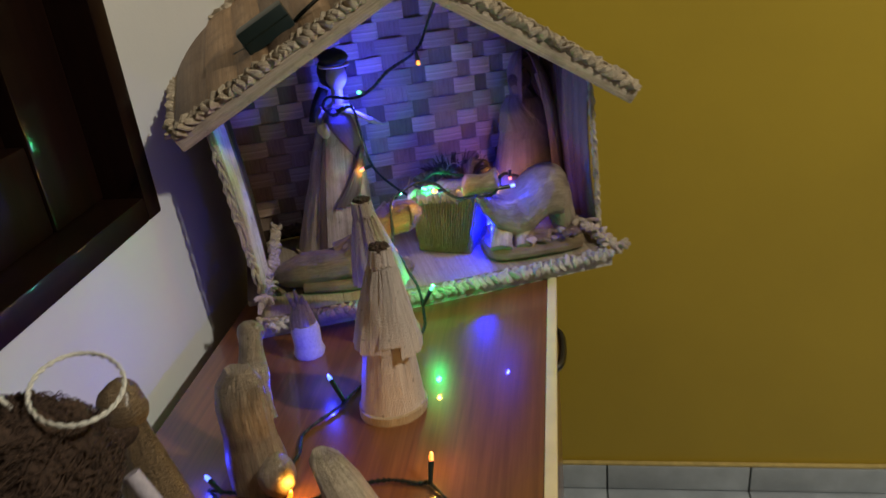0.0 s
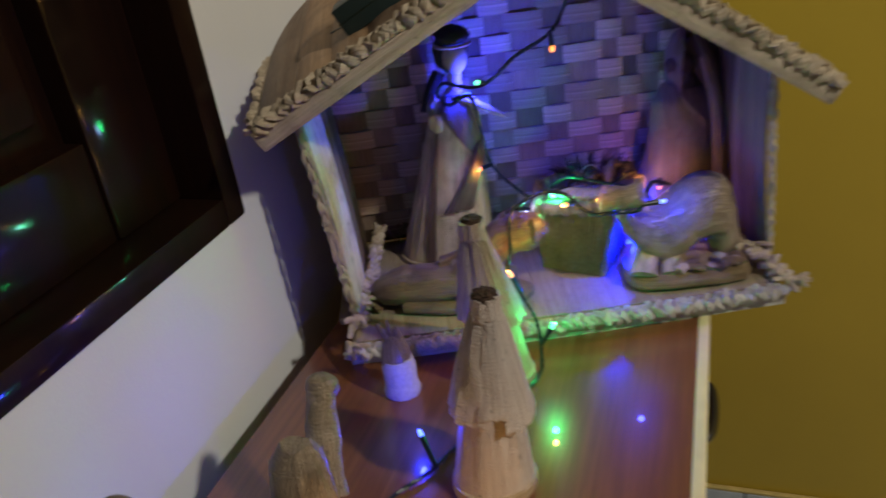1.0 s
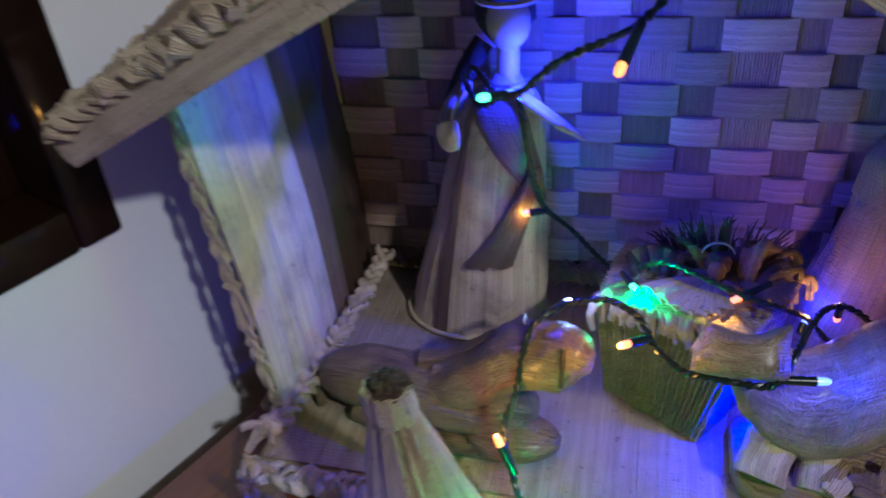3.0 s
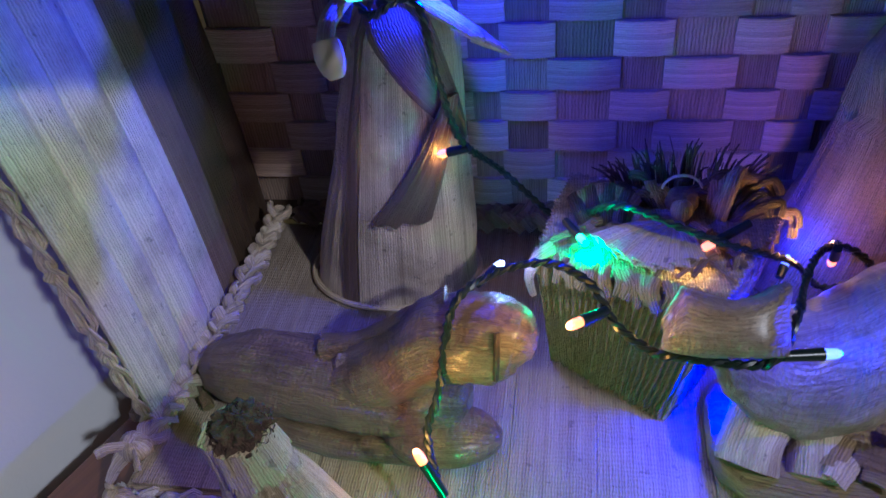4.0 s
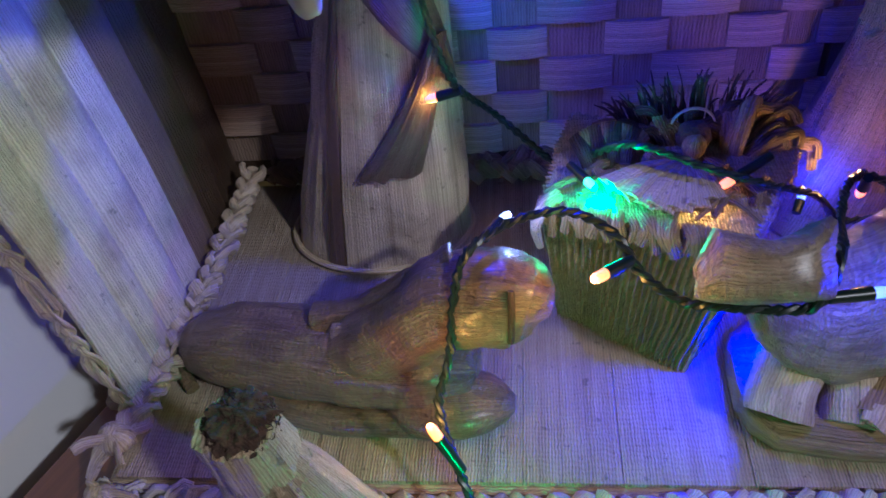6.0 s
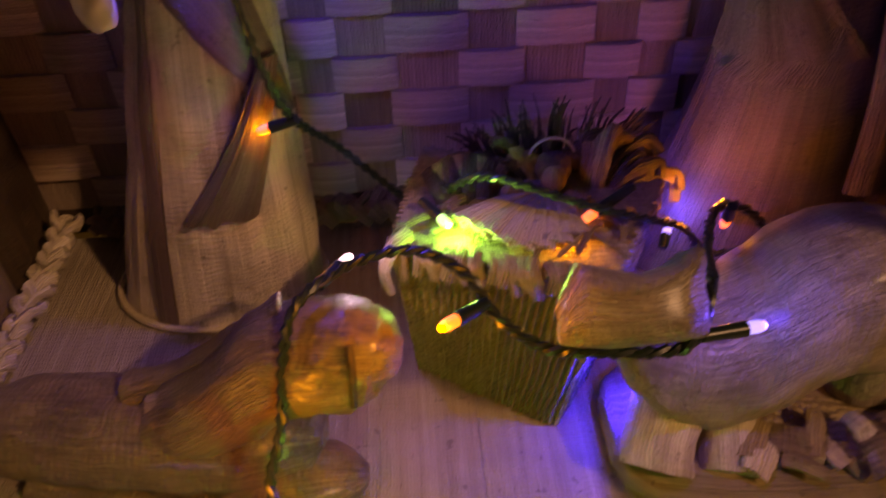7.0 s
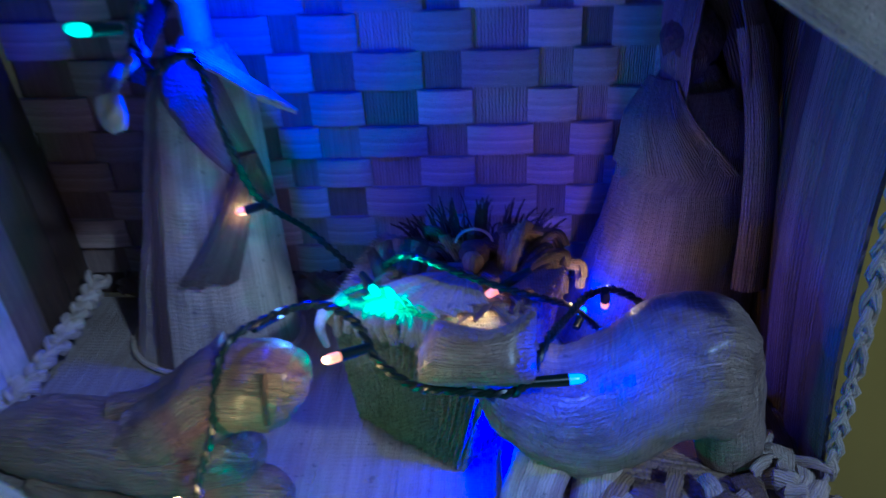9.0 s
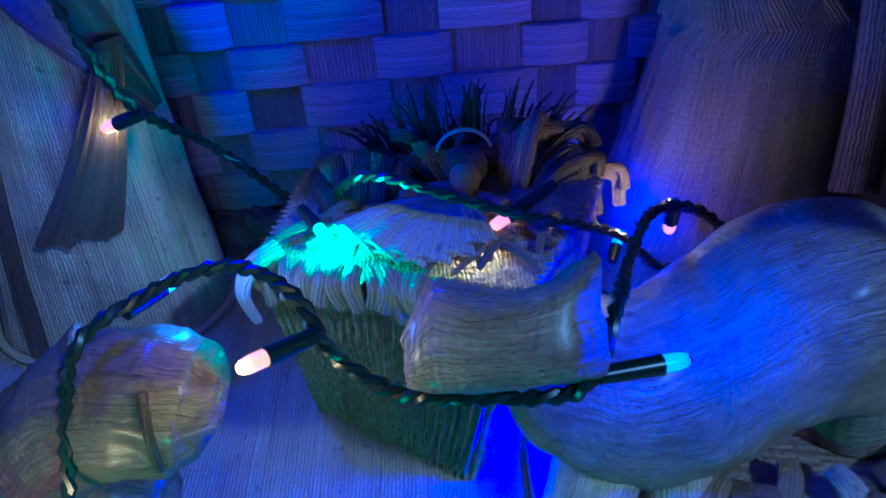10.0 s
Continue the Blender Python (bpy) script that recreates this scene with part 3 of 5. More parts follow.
def roof_slope(name, u_low, z_low, sign):
    """A slab of leaf sheets with a plaited edge all round."""
    a, b = Vector((u_low, 0, z_low)), Vector((UA, 0, ZA))
    up = Vector((-(b - a).z, 0, (b - a).x)).normalized()
    up = up if up.z > 0 else -up
    w0, w1 = 0.788, 1.03
    s = Shape()
    rise = (0.15 if sign < 0 else 0.06)
    at = lambda w: Vector((0, w, rise * (w - w0)))
    prof = lambda w: [a + at(w), b + at(w), b + at(w) + up * 0.010, a + at(w) + up * 0.010]
    s.loft([prof(w0 + (w1 - w0) * k / 6) for k in range(7)])
    slope = part(name, s, M_VEIL, hut, smooth=False)
    n = 7
    for k in range(n):
        f0, f1 = k / n, (k + 1) / n
        c = a.lerp(b, (f0 + f1) / 2) + up * 0.0115
        pts = [c + at(w0 + 0.006), c + at((w0 + w1) / 2) + up * 0.0015, c + at(w1 - 0.004)]
        part("roof_leaf", Shape().strip(pts, (b - a).length / n + 0.004, 0.0012, 0.10, normal=tuple(up), n=7), M_ROOF if k % 3 else M_VEIL, slope)
    e = lambda f, w, h: a.lerp(b, f) + at(w) + up * h
    plait("front_braid", [e(-0.01, w0 - 0.004, 0.012), e(0.5, w0 - 0.006, 0.014), e(0.99, w0 - 0.004, 0.012)], 0.0078, 0.021, M_BRAID, hut, (0, -0.4, 1))
    part("front_edge", Shape().strip([e(-0.02, w0 - 0.006, 0.002), e(0.5, w0 - 0.008, 0.003), e(0.99, w0 - 0.006, 0.002)], 0.015, 0.004, 0.12, normal=(0, -1, 0)), M_PALE, slope)
    plait("eave_braid", [e(-0.015, w0, 0.008), e(-0.03, (w0 + w1) / 2, 0.008), e(-0.015, w1, 0.008)], 0.0080, 0.024, M_BRAID, hut)
    plait("rear_braid", [e(-0.01, w1, 0.010), e(0.5, w1, 0.012), e(0.99, w1, 0.010)], 0.010, 0.032, M_BRAID, hut)
    return slope


roof_left = roof_slope("roof_slope", EL, ZE, -1)
roof_right = roof_slope("roof_slope", ER, ZER, 1)
part("ridge_strip", Shape().strip([(UA, 0.785, ZA + 0.012), (UA, 0.9, ZA + 0.030), (UA, 1.03, ZA + 0.060)], 0.04, 0.0015, -0.28, normal=(0, 0, 1)), M_ROOF, hut)

# ---- light controller on the roof ----
slope_turn = Matrix.Rotation(-math.atan2(ZA - ZE, UA - EL), 3, "Y")
cz = roof_z(-0.030) + 0.033
ctrl = root("light_controller", (-0.030, 0.835, cz - 0.012), "dark green plastic controller box lying on the roof", "controller")
part("case", Shape().slab((-0.024, -0.016, -0.011), (0.024, 0.016, 0.011), 0.002, turn=slope_turn, at=(-0.030, 0.835, cz)), M_BOX, ctrl)
part("lid_seam", Shape().slab((-0.0243, -0.0163, -0.0006), (0.0243, 0.0163, 0.0006), 0.0, turn=slope_turn, at=(-0.030, 0.835, cz)), M_WIRE, ctrl)


# ---- dolls ----
def robed_doll(base, top, hem, tilt=(0, 0), seed=0.0, cap=0.0085):
    """A faceless robed doll: skirt, cape and wrapped head in one mesh."""
    h = top - TABLE
    axis = lambda f: (base[0] + tilt[0] * f, base[1] + tilt[1] * f, TABLE + f * h)
    skirt_r = lambda f: hem * (1.0 - 0.72 * min(1, max(0, f)) ** 1.05)
    cape_r = lambda f: hem * (0.18 + 1.32 * max(0, 0.95 - f) ** 0.8)
    s = Shape()
    s.loft([ring(axis(f), skirt_r(f), skirt_r(f) * 0.86, 40, 0.09 if f > 0.08 else 0.02, 6.0, seed) for f in (0, 0.03, 0.08, 0.2, 0.35, 0.5, 0.65, 0.85)], slot=0)
    s.loft([ring(axis(f), r, r * 0.88, 40, 0.015, 5.0, seed) for f, r in ((0.0, hem * 1.03), (0.05, hem * 1.03), (0.055, hem * 0.96))], slot=2)
    s.wrap(axis, cape_r, 0.85, lambda f: (-80 + 8 * f, 120), 0.40, 0.90, 0.0004, 0.0012, 1, 14, 20, 0.02, 0.0022, seed)
    s.wrap(axis, cape_r, 0.85, lambda f: (110, 272 - 10 * f), 0.44, 0.90, 0.0008, 0.0012, 1, 14, 20, 0.02, 0.0022, seed + 2)
    s.wrap(axis, cape_r, 0.85, lambda f: (238 + 20 * f, 300 - 18 * f), 0.47, 0.88, 0.0022, 0.0012, 1, 12, 9, 0.03, 0.0012, seed + 5)
    hc = axis(0.92)
    s.ball((hc[0], hc[1], hc[2] - 0.003), (cap * 0.98, cap * 0.98, 0.075 * h), 18, 10, slot=2, wobble=0.06, freq=200)
    s.ball((hc[0], hc[1], TABLE + 0.965 * h), (cap * 1.04, cap * 1.04, 0.030 * h), 48, 26, slot=3, wobble=0.40, freq=620)
    rnd = random.Random(int(seed))
    c = Vector((hc[0], hc[1], TABLE + 0.965 * h))
    for k in range(240):
        a, b = rnd.uniform(0, 6.283), rnd.uniform(0.0, 1.5)
        d = Vector((math.cos(a) * math.cos(b), math.sin(a) * math.cos(b), 0.8 * math.sin(b)))
        t = d.cross(Vector((rnd.uniform(-1, 1), rnd.uniform(-1, 1), rnd.uniform(-1, 1)))).normalized()
        q = c + Vector((d.x, d.y, d.z * 0.6)) * cap
        s.tube([q - t * 0.0018, q + d * rnd.uniform(0.0004, 0.0012), q + t * 0.0012], 0.00014, 4, slot=3, steps=2)
    # pleated hood below the cap, with a jagged hem
    s.wrap(axis, lambda f: cap * (1.08 + 2.0 * max(0, 0.972 - f)), 0.95, lambda f: (-92, 272), 0.885, 0.972, 0.0006, 0.0010, 1, 8, 40, 0.03, 0.0014, seed + 9)
    return s


whole("robed_doll", robed_doll((0.013, 0.637), 0.988, 0.0275, (0.007, -0.005), 1.0, 0.0074), (M_ROSE, M_ROSE, M_CREAM, M_HAIR), (0.013, 0.637, TABLE), "rosy straw-fibre doll in a long robe and cape", "doll", "dolls before the hut")
whole("robed_doll", robed_doll((0.034, 0.750), 0.985, 0.0255, (-0.013, -0.012), 7.0, 0.0075), (M_CREAM, M_CREAM, M_CREAM, M_HAIR), (0.033, 0.748, TABLE), "cream husk doll in a long robe and cape", "doll", "dolls before the hut")

# small swaddled doll by the hut's corner
s = Shape()
s.loft([ring((-0.047, 0.747, TABLE + z), r, r * 0.9, 28, 0.05, 3, 2) for z, r in ((0, 0.0135), (0.004, 0.0150), (0.009, 0.0135), (0.014, 0.0130), (0.026, 0.0135), (0.034, 0.0115))], slot=0)
s.loft([ring((-0.048, 0.748, TABLE + z), r, r * 0.9, 28, 0.16, 3, 5) for z, r in ((0.032, 0.0120), (0.040, 0.0108), (0.048, 0.0085), (0.056, 0.0065), (0.060, 0.0050))], slot=1)
for a, b in ((-0.004, 0.008), (0.005, 0.004), (0.001, 0.010)):
    s.strip([(-0.048 + a * 0.5, 0.746, TABLE + 0.050), (-0.050 + a, 0.742, TABLE + 0.058 + b * 0.4), (-0.051 + a * 1.5, 0.742, TABLE + 0.062 + b)], 0.007, 0.001, 0.2, slot=1, normal=(0, -1, 0.2), taper=lambda t: 1 - 0.7 * t)
whole("swaddled_doll", s, (M_PURPLE, M_TAN), (-0.047, 0.747, TABLE), "tiny whitish swaddled doll with a pale husk top", "doll")


def standing_doll():
    """Tall robed doll with a flap over the skirt, a raised arm and a hair band."""
    s = Shape()
    axis = lambda f: (0.005 + 0.026 * f, 0.944 - 0.010 * f, FLOOR + 0.002 + f * 0.170)
    rad = lambda f: 0.0425 - 0.0265 * min(f, 1) - 0.012 * max(0, f - 0.86) / 0.14
    s.loft([ring(axis(f), rad(f), rad(f) * 0.75, 48, 0.05, 5.0, 11.0) for f in (0, 0.02, 0.15, 0.3, 0.45, 0.6, 0.75, 0.86, 0.94, 1.0)], slot=0)
    s.wrap(axis, rad, 0.76, lambda f: (165, 254 - 22 * f), 0.0, 0.95, 0.0016, slot=0, rows=16, n=16, pleat=0.0022, seed=1)
    s.wrap(axis, rad, 0.76, lambda f: (253 - 20 * f, 375), 0.0, 0.95, 0.0030, slot=0, rows=16, n=16, pleat=0.0020, seed=2)
    # Narrow dark strip puts the shade of the robe's front fold into colour.
    s.wrap(axis, rad, 0.76, lambda f: (240 - 20 * f, 252 - 21 * f), 0.0, 0.9, 0.0036, slot=2, rows=14, n=6, pleat=0.0010, seed=9)
    s.tube([(axis(0)[0] + 0.046 * math.cos(a), axis(0)[1] + 0.0355 * math.sin(a), FLOOR + 0.0028) for a in [k * math.pi / 8 for k in range(7, 18)]], 0.0016, 7, slot=1)
    # sash from the shoulder and the flap below it
    s.wrap(axis, rad, 0.78, lambda f: (330 - 118 * (f - 0.55) / 0.4, 352 - 52 * (f - 0.55) / 0.4), 0.52, 0.95, 0.0046, slot=2, rows=12, n=9, pleat=0.0012, seed=3)
    s.wrap(axis, rad, 0.80, lambda f: (314 - 53 * (0.68 - f) / 0.35, 330 - 28 * (0.68 - f) / 0.35), 0.33, 0.68, 0.0070, slot=2, rows=10, n=10, ragged=0.03, pleat=0.0014, seed=4)
    # narrow sleeve at the side with a pale rounded cuff
    s.strip([(0.012, 0.922, 1.020), (0.006, 0.903, 1.014), (0.006, 0.893, 1.008)], 0.0065, 0.003, 0.25, slot=0, normal=(-0.2, -1, 0.3), n=7)
    s.strip([(0.007, 0.8925, 1.010), (0.009, 0.889, 1.003), (0.011, 0.887, 0.997)], 0.0110, 0.0020, 0.22, slot=3, normal=(-0.1, -1, 0.4), taper=lambda t: 0.9 + 0.35 * math.sin(2.2 * t) - 0.75 * t * t, n=9)
    # stretched arm, a rolled leaf that thins out
    s.tube([(0.034, 0.925, 1.014), (0.048, 0.920, 1.008), (0.062, 0.916, 1.000)], lambda t: 0.0048 - 0.0012 * t, 12, slot=0, flat=0.7)
    s.tube([(0.060, 0.916, 1.001), (0.074, 0.915, 0.993)], lambda t: 0.0036 - 0.0024 * t, 8, slot=0)
    # neck, head, hair, beard, band
    s.tube([(0.031, 0.935, 1.016), (0.032, 0.933, 1.038)], 0.0062, 12, slot=3)
    s.ball((0.033, 0.930, 1.049), (0.0112, 0.0112, 0.0150), 20, 12, slot=3)
    s.ball((0.030, 0.9385, 1.053), (0.0158, 0.0135, 0.0180), 20, 12, slot=4, wobble=0.2, freq=260)
    s.ball((0.0325, 0.930, 1.0680), (0.0152, 0.0140, 0.0095), 20, 10, slot=4, wobble=0.2, freq=260)
    s.tube([(0.0325 + 0.0150 * math.cos(a), 0.931 + 0.0140 * math.sin(a), 1.0605) for a in [k * math.pi / 7 for k in range(7, 15)]], 0.0016, 6, slot=1)
    s.strip([(0.018, 0.938, 1.036), (0.008, 0.932, 1.020), (0.002, 0.926, 1.004)], 0.012, 0.001, 0.2, slot=4, normal=(-0.4, -1, 0.3))
    return s


whole("bearded_doll", standing_doll(), (M_ROBE, M_CREAM, M_SASH, M_FACE, M_BLACKHAIR), (0.008, 0.942, FLOOR), "tall pale husk doll with black hair and sash", "doll", "dolls in the hut")


def veiled_doll():
    s = Shape()
    axis = lambda f: (0.238 + 0.006 * math.sin(3 * f), 0.950 - 0.008 * f, FLOOR + 0.002 + f * 0.146)
    rad = lambda f: 0.050 - 0.030 * min(f, 1) - 0.010 * max(0, f - 0.86) / 0.14
    s.loft([ring(axis(f), rad(f), rad(f) * 0.72, 48, 0.05, 4.0, 21.0) for f in (0, 0.02, 0.2, 0.4, 0.6, 0.8, 0.9, 1.0)], slot=0)
    s.wrap(axis, rad, 0.74, lambda f: (172, 240 + 6 * f), 0.0, 0.80, 0.0016, slot=0, rows=14, n=12, pleat=0.0020, seed=21)
    s.wrap(axis, rad, 0.74, lambda f: (232 + 4 * f, 330), 0.0, 0.76, 0.0034, slot=0, rows=14, n=14, pleat=0.0016, seed=22)
    s.wrap(axis, rad, 0.76, lambda f: (205 + 60 * (f - 0.66) / 0.3, 330), 0.64, 0.94, 0.0040, slot=1, rows=10, n=12, pleat=0.0016, seed=23)
    s.wrap(axis, rad, 0.76, lambda f: (190, 300 - 60 * (f - 0.70) / 0.3), 0.70, 0.97, 0.0056, slot=1, rows=10, n=12, pleat=0.0016, seed=24)
    s.ball((0.236, 0.938, 1.006), (0.0098, 0.0098, 0.0130), 18, 12, slot=1)
    s.ball((0.237, 0.9395, 1.0125), (0.0125, 0.0120, 0.0140), 18, 10, slot=3, wobble=0.2, freq=260)
    # hood with a long tail over the shoulder
    s.wrap(lambda f: (0.243 + 0.010 * (1 - f), 0.942, 0.985 + 0.060 * f), lambda f: 0.0250 * math.sqrt(max(0.02, 1.02 - f * f)), 0.9, lambda f: (-78 + 14 * f, 225 + 20 * f), 0.0, 1.0, 0.0, 0.0014, 1, 14, 24, 0.0, 0.0026, 25)
    s.strip([(0.257, 0.928, 1.020), (0.265, 0.921, 0.985), (0.269, 0.915, 0.945), (0.271, 0.913, 0.905)], 0.015, 0.0016, 0.25, slot=1, normal=(0.2, -1, 0.1), taper=lambda t: 0.8 + 0.4 * t, n=7)
    s.strip([(0.254, 0.956, 1.034), (0.270, 0.948, 0.990), (0.277, 0.944, 0.930), (0.278, 0.946, 0.862)], 0.036, 0.0016, 0.2, slot=1, normal=(0.7, -0.7, 0.1), n=7)
    return s


whole("veiled_doll", veiled_doll(), (M_VROBE, M_VEIL, M_FACE, M_HAIR), (0.242, 0.946, FLOOR), "kneeling husk doll wrapped in a long brown veil", "doll", "dolls in the hut")


# ---- manger ----
man = root("manger", (0.125, 0.895, FLOOR), "dark burlap manger filled with husk straw", "manger")
lowc = [(0.092, 0.882), (0.140, 0.849), (0.172, 0.895), (0.128, 0.930)]
topc = [(0.085, 0.877), (0.156, 0.852), (0.188, 0.908), (0.100, 0.940)]
RIM = FLOOR + 0.067


def basket_ring(f, n=96):
    """One level of the basket's four sides, in upright crimped ribs."""
    out = []
    mid = Vector((0.13, 0.89, 0))
    for k in range(4):
        a = Vector((*lowc[k], 0)).lerp(Vector((*topc[k], 0)), f)
        b = Vector((*lowc[(k + 1) % 4], 0)).lerp(Vector((*topc[(k + 1) % 4], 0)), f)
        n_out = Vector(((b - a).y, -(b - a).x, 0)).normalized()
        for j in range(n):
            q = a.lerp(b, j / n)
            rib = 0.0022 * math.sin(2 * math.pi * j / 4.0 + 2.2 * noise.noise(Vector((j * 0.07, f * 5, k)))) * (0.7 + 0.6 * noise.noise(Vector((j * 0.2, f * 14, k))))
            fold = 0.0020 * noise.noise(Vector((j * 0.04, f * 2.5, k + 4.0))) * (1 - abs(2 * j / n - 1))
            q = q + n_out * (rib + fold)
            q.z = FLOOR + 0.001 + f * 0.066
            out.append(q)
    return out


part("basket", Shape().loft([basket_ring(k / 16) for k in range(17)]), M_CRIB, man)
rnd = random.Random(8)
for k in range(19):
    t = k / 18
    p = Vector((0.087 + 0.068 * t, 0.8745 - 0.0240 * t, RIM))
    part("rim_tuft", Shape().strip([p + Vector((0, 0.005, 0.002)), p + Vector((rnd.uniform(-0.002, 0.002), -0.002, 0.001)), p + Vector((rnd.uniform(-0.003, 0.003), -0.003, -0.004 - rnd.random() * 0.005))], rnd.uniform(0.003, 0.006), 0.0009, 0.25, normal=(0, -1, 0.5)), M_STRAW, man)
for k in range(110):  # brush of thin brown fibres behind
    a = math.pi * rnd.uniform(0.12, 0.88)
    p = Vector((0.148 + 0.026 * math.cos(a), 0.916 + 0.008 * rnd.random(), RIM - 0.004))
    d = Vector((math.cos(a) * 0.014, 0.004, 0.008 + 0.020 * math.sin(a))) * rnd.uniform(0.7, 1.15)
    part("husk_fibre", Shape().strip([p, p + d * 0.6 + Vector((0, 0, 0.003)), p + d + Vector((rnd.uniform(-0.003, 0.003), 0, rnd.uniform(-0.003, 0.002)))], rnd.uniform(0.0008, 0.0020), 0.0004, 0.2, normal=(math.cos(a) * 0.3, -0.9, 0.4), taper=lambda t: 1.1 - 0.8 * t, n=3, steps=3), M_DARKHUSK, man)
for k in range(22):  # broad dark leaves behind the doll
    a = math.pi * rnd.uniform(0.06, 0.94)
    p = Vector((0.147 + 0.014 * math.cos(a), 0.912 + 0.006 * rnd.random(), RIM - 0.006))
    d = Vector((math.cos(a) * 0.030, 0.006, 0.008 + 0.016 * math.sin(a))) * rnd.uniform(0.6, 1.1)
    part("husk_leaf", Shape().strip([p, p + d * 0.6 + Vector((rnd.uniform(-0.003, 0.003), -0.002, 0.005)), p + d + Vector((rnd.uniform(-0.004, 0.004), -0.003, rnd.uniform(-0.006, 0.001)))], rnd.uniform(0.005, 0.010), 0.0005, rnd.uniform(0.1, 0.4), normal=(math.cos(a) * 0.4 + rnd.uniform(-0.3, 0.3), -0.8, 0.5), taper=lambda t: 0.5 + 0.6 * t - 0.35 * t * t, n=7), (M_DARKHUSK, M_VEIL)[k % 3 == 0], man)
for k in range(8):  # ribbed lobe leaning to the doll's arm
    t = k / 7
    p = Vector((0.108 + 0.012 * t, 0.894 + 0.003 * (k % 2), RIM - 0.004))
    part("husk_strip", Shape().strip([p, p + Vector((-0.004 + 0.006 * t, 0.008, 0.008)), Vector((0.101 + 0.025 * t, 0.913, RIM + 0.006 + 0.006 * math.sin(3.1 * t)))], 0.0075, 0.0005, 0.30, normal=(0, -0.7, 0.7), taper=lambda t: 0.8 + 0.3 * t, n=7), M_VEIL if k % 2 else M_DARKHUSK, man)
for k in range(22):  # curled leaves on the other side, bent over at their ends
    t = rnd.random()
    a = math.pi * (0.50 - 0.66 * t)
    p = Vector((0.160 + rnd.uniform(-0.004, 0.004), 0.901 - 0.004 * t + rnd.uniform(0, 0.008), RIM - 0.008))
    d = Vector((0.032 * math.cos(a), 0.018 - 0.014 * t, 0.022 * math.sin(a))) * rnd.uniform(0.65, 1.08)
    bend = Vector((rnd.uniform(-0.003, 0.003), -0.004, rnd.uniform(-0.007, -0.002)))
    part("husk_strip", Shape().strip([p, p + d * 0.5 + Vector((0, 0, 0.006)), p + d + Vector((0, 0, 0.003)), p + d * 1.08 + bend], rnd.uniform(0.0035, 0.0085), 0.0005, rnd.uniform(0.1, 0.35), normal=(math.cos(a) * 0.3 + rnd.uniform(-0.3, 0.3), -0.8, 0.7), taper=lambda t: 0.55 + 0.55 * t - 0.3 * t * t, n=6), (M_VEIL, M_DARKHUSK, M_VEIL, M_STRAW)[k % 4], man)
for k in range(26):
    t = rnd.random()
    p = Vector((0.098 + 0.072 * t, 0.894 - 0.016 * t + rnd.uniform(-0.010, 0.008), RIM + 0.0010))
    a = rnd.uniform(-1.0, 1.0)
    d = Vector((math.sin(a) * 0.014, -0.011 * math.cos(a), 0.001))
    part("straw_strip", Shape().strip([p - d * 0.7, p + Vector((0, 0, 0.0025)), p + d], rnd.uniform(0.003, 0.006), 0.0004, 0.2, normal=(0, -0.6, 1), taper=lambda t: 1.1 - 0.7 * t, n=4), M_STRAW if k % 2 else M_VEIL, man)
part("ribbon", Shape().strip([(0.092, 0.880, RIM + 0.003), (0.086, 0.871, RIM + 0.004), (0.083, 0.867, RIM - 0.002), (0.0845, 0.868, RIM - 0.013)], 0.0065, 0.0010, 0.25, normal=(-0.3, -1, 0.4), taper=lambda t: 1 - 0.55 * t, n=7), M_PALE, man, "pale curled ribbon end")

s = Shape()
s.ball((0.1455, 0.905, RIM + 0.005), (0.0048, 0.0048, 0.0060), 16, 10, slot=1)
s.ball((0.1460, 0.9095, RIM + 0.0068), (0.0070, 0.0058, 0.0066), 20, 12, slot=2, wobble=0.15, freq=260)
for k in range(13):
    t = k / 12
    hem_ = Vector((0.109 + 0.040 * t, 0.884 - 0.017 * math.sin(2.5 * t) + 0.001 * (k % 2), RIM + 0.0035 + 0.001 * (k % 2)))
    s.strip([(0.1435, 0.9025, RIM + 0.0015), Vector((0.1435, 0.9020, RIM + 0.0075)).lerp(hem_, 0.55), hem_], 0.0072, 0.0006, 0.26, slot=0, normal=(-0.1, -0.5, 1), taper=lambda t: 0.3 + 0.8 * t, n=5)
s.tube([(0.140, 0.902, RIM + 0.001), (0.131, 0.899, RIM + 0.003), (0.127, 0.899, RIM + 0.006)], 0.0032, 8, slot=1)
s.tube([(0.150, 0.901, RIM), (0.156, 0.895, RIM)], 0.0030, 8, slot=1)
s.tube([(0.146 + 0.0085 * math.cos(a), 0.914, RIM + 0.008 + 0.0085 * math.sin(a)) for a in [k * math.pi / 8 for k in range(9)]], 0.0006, 6, slot=0)
whole("infant_doll", s, (M_PALE, M_VEIL, M_HAIR), (0.143, 0.903, RIM), "tiny husk doll with brown hair lying in straw", "doll", "dolls in the hut")


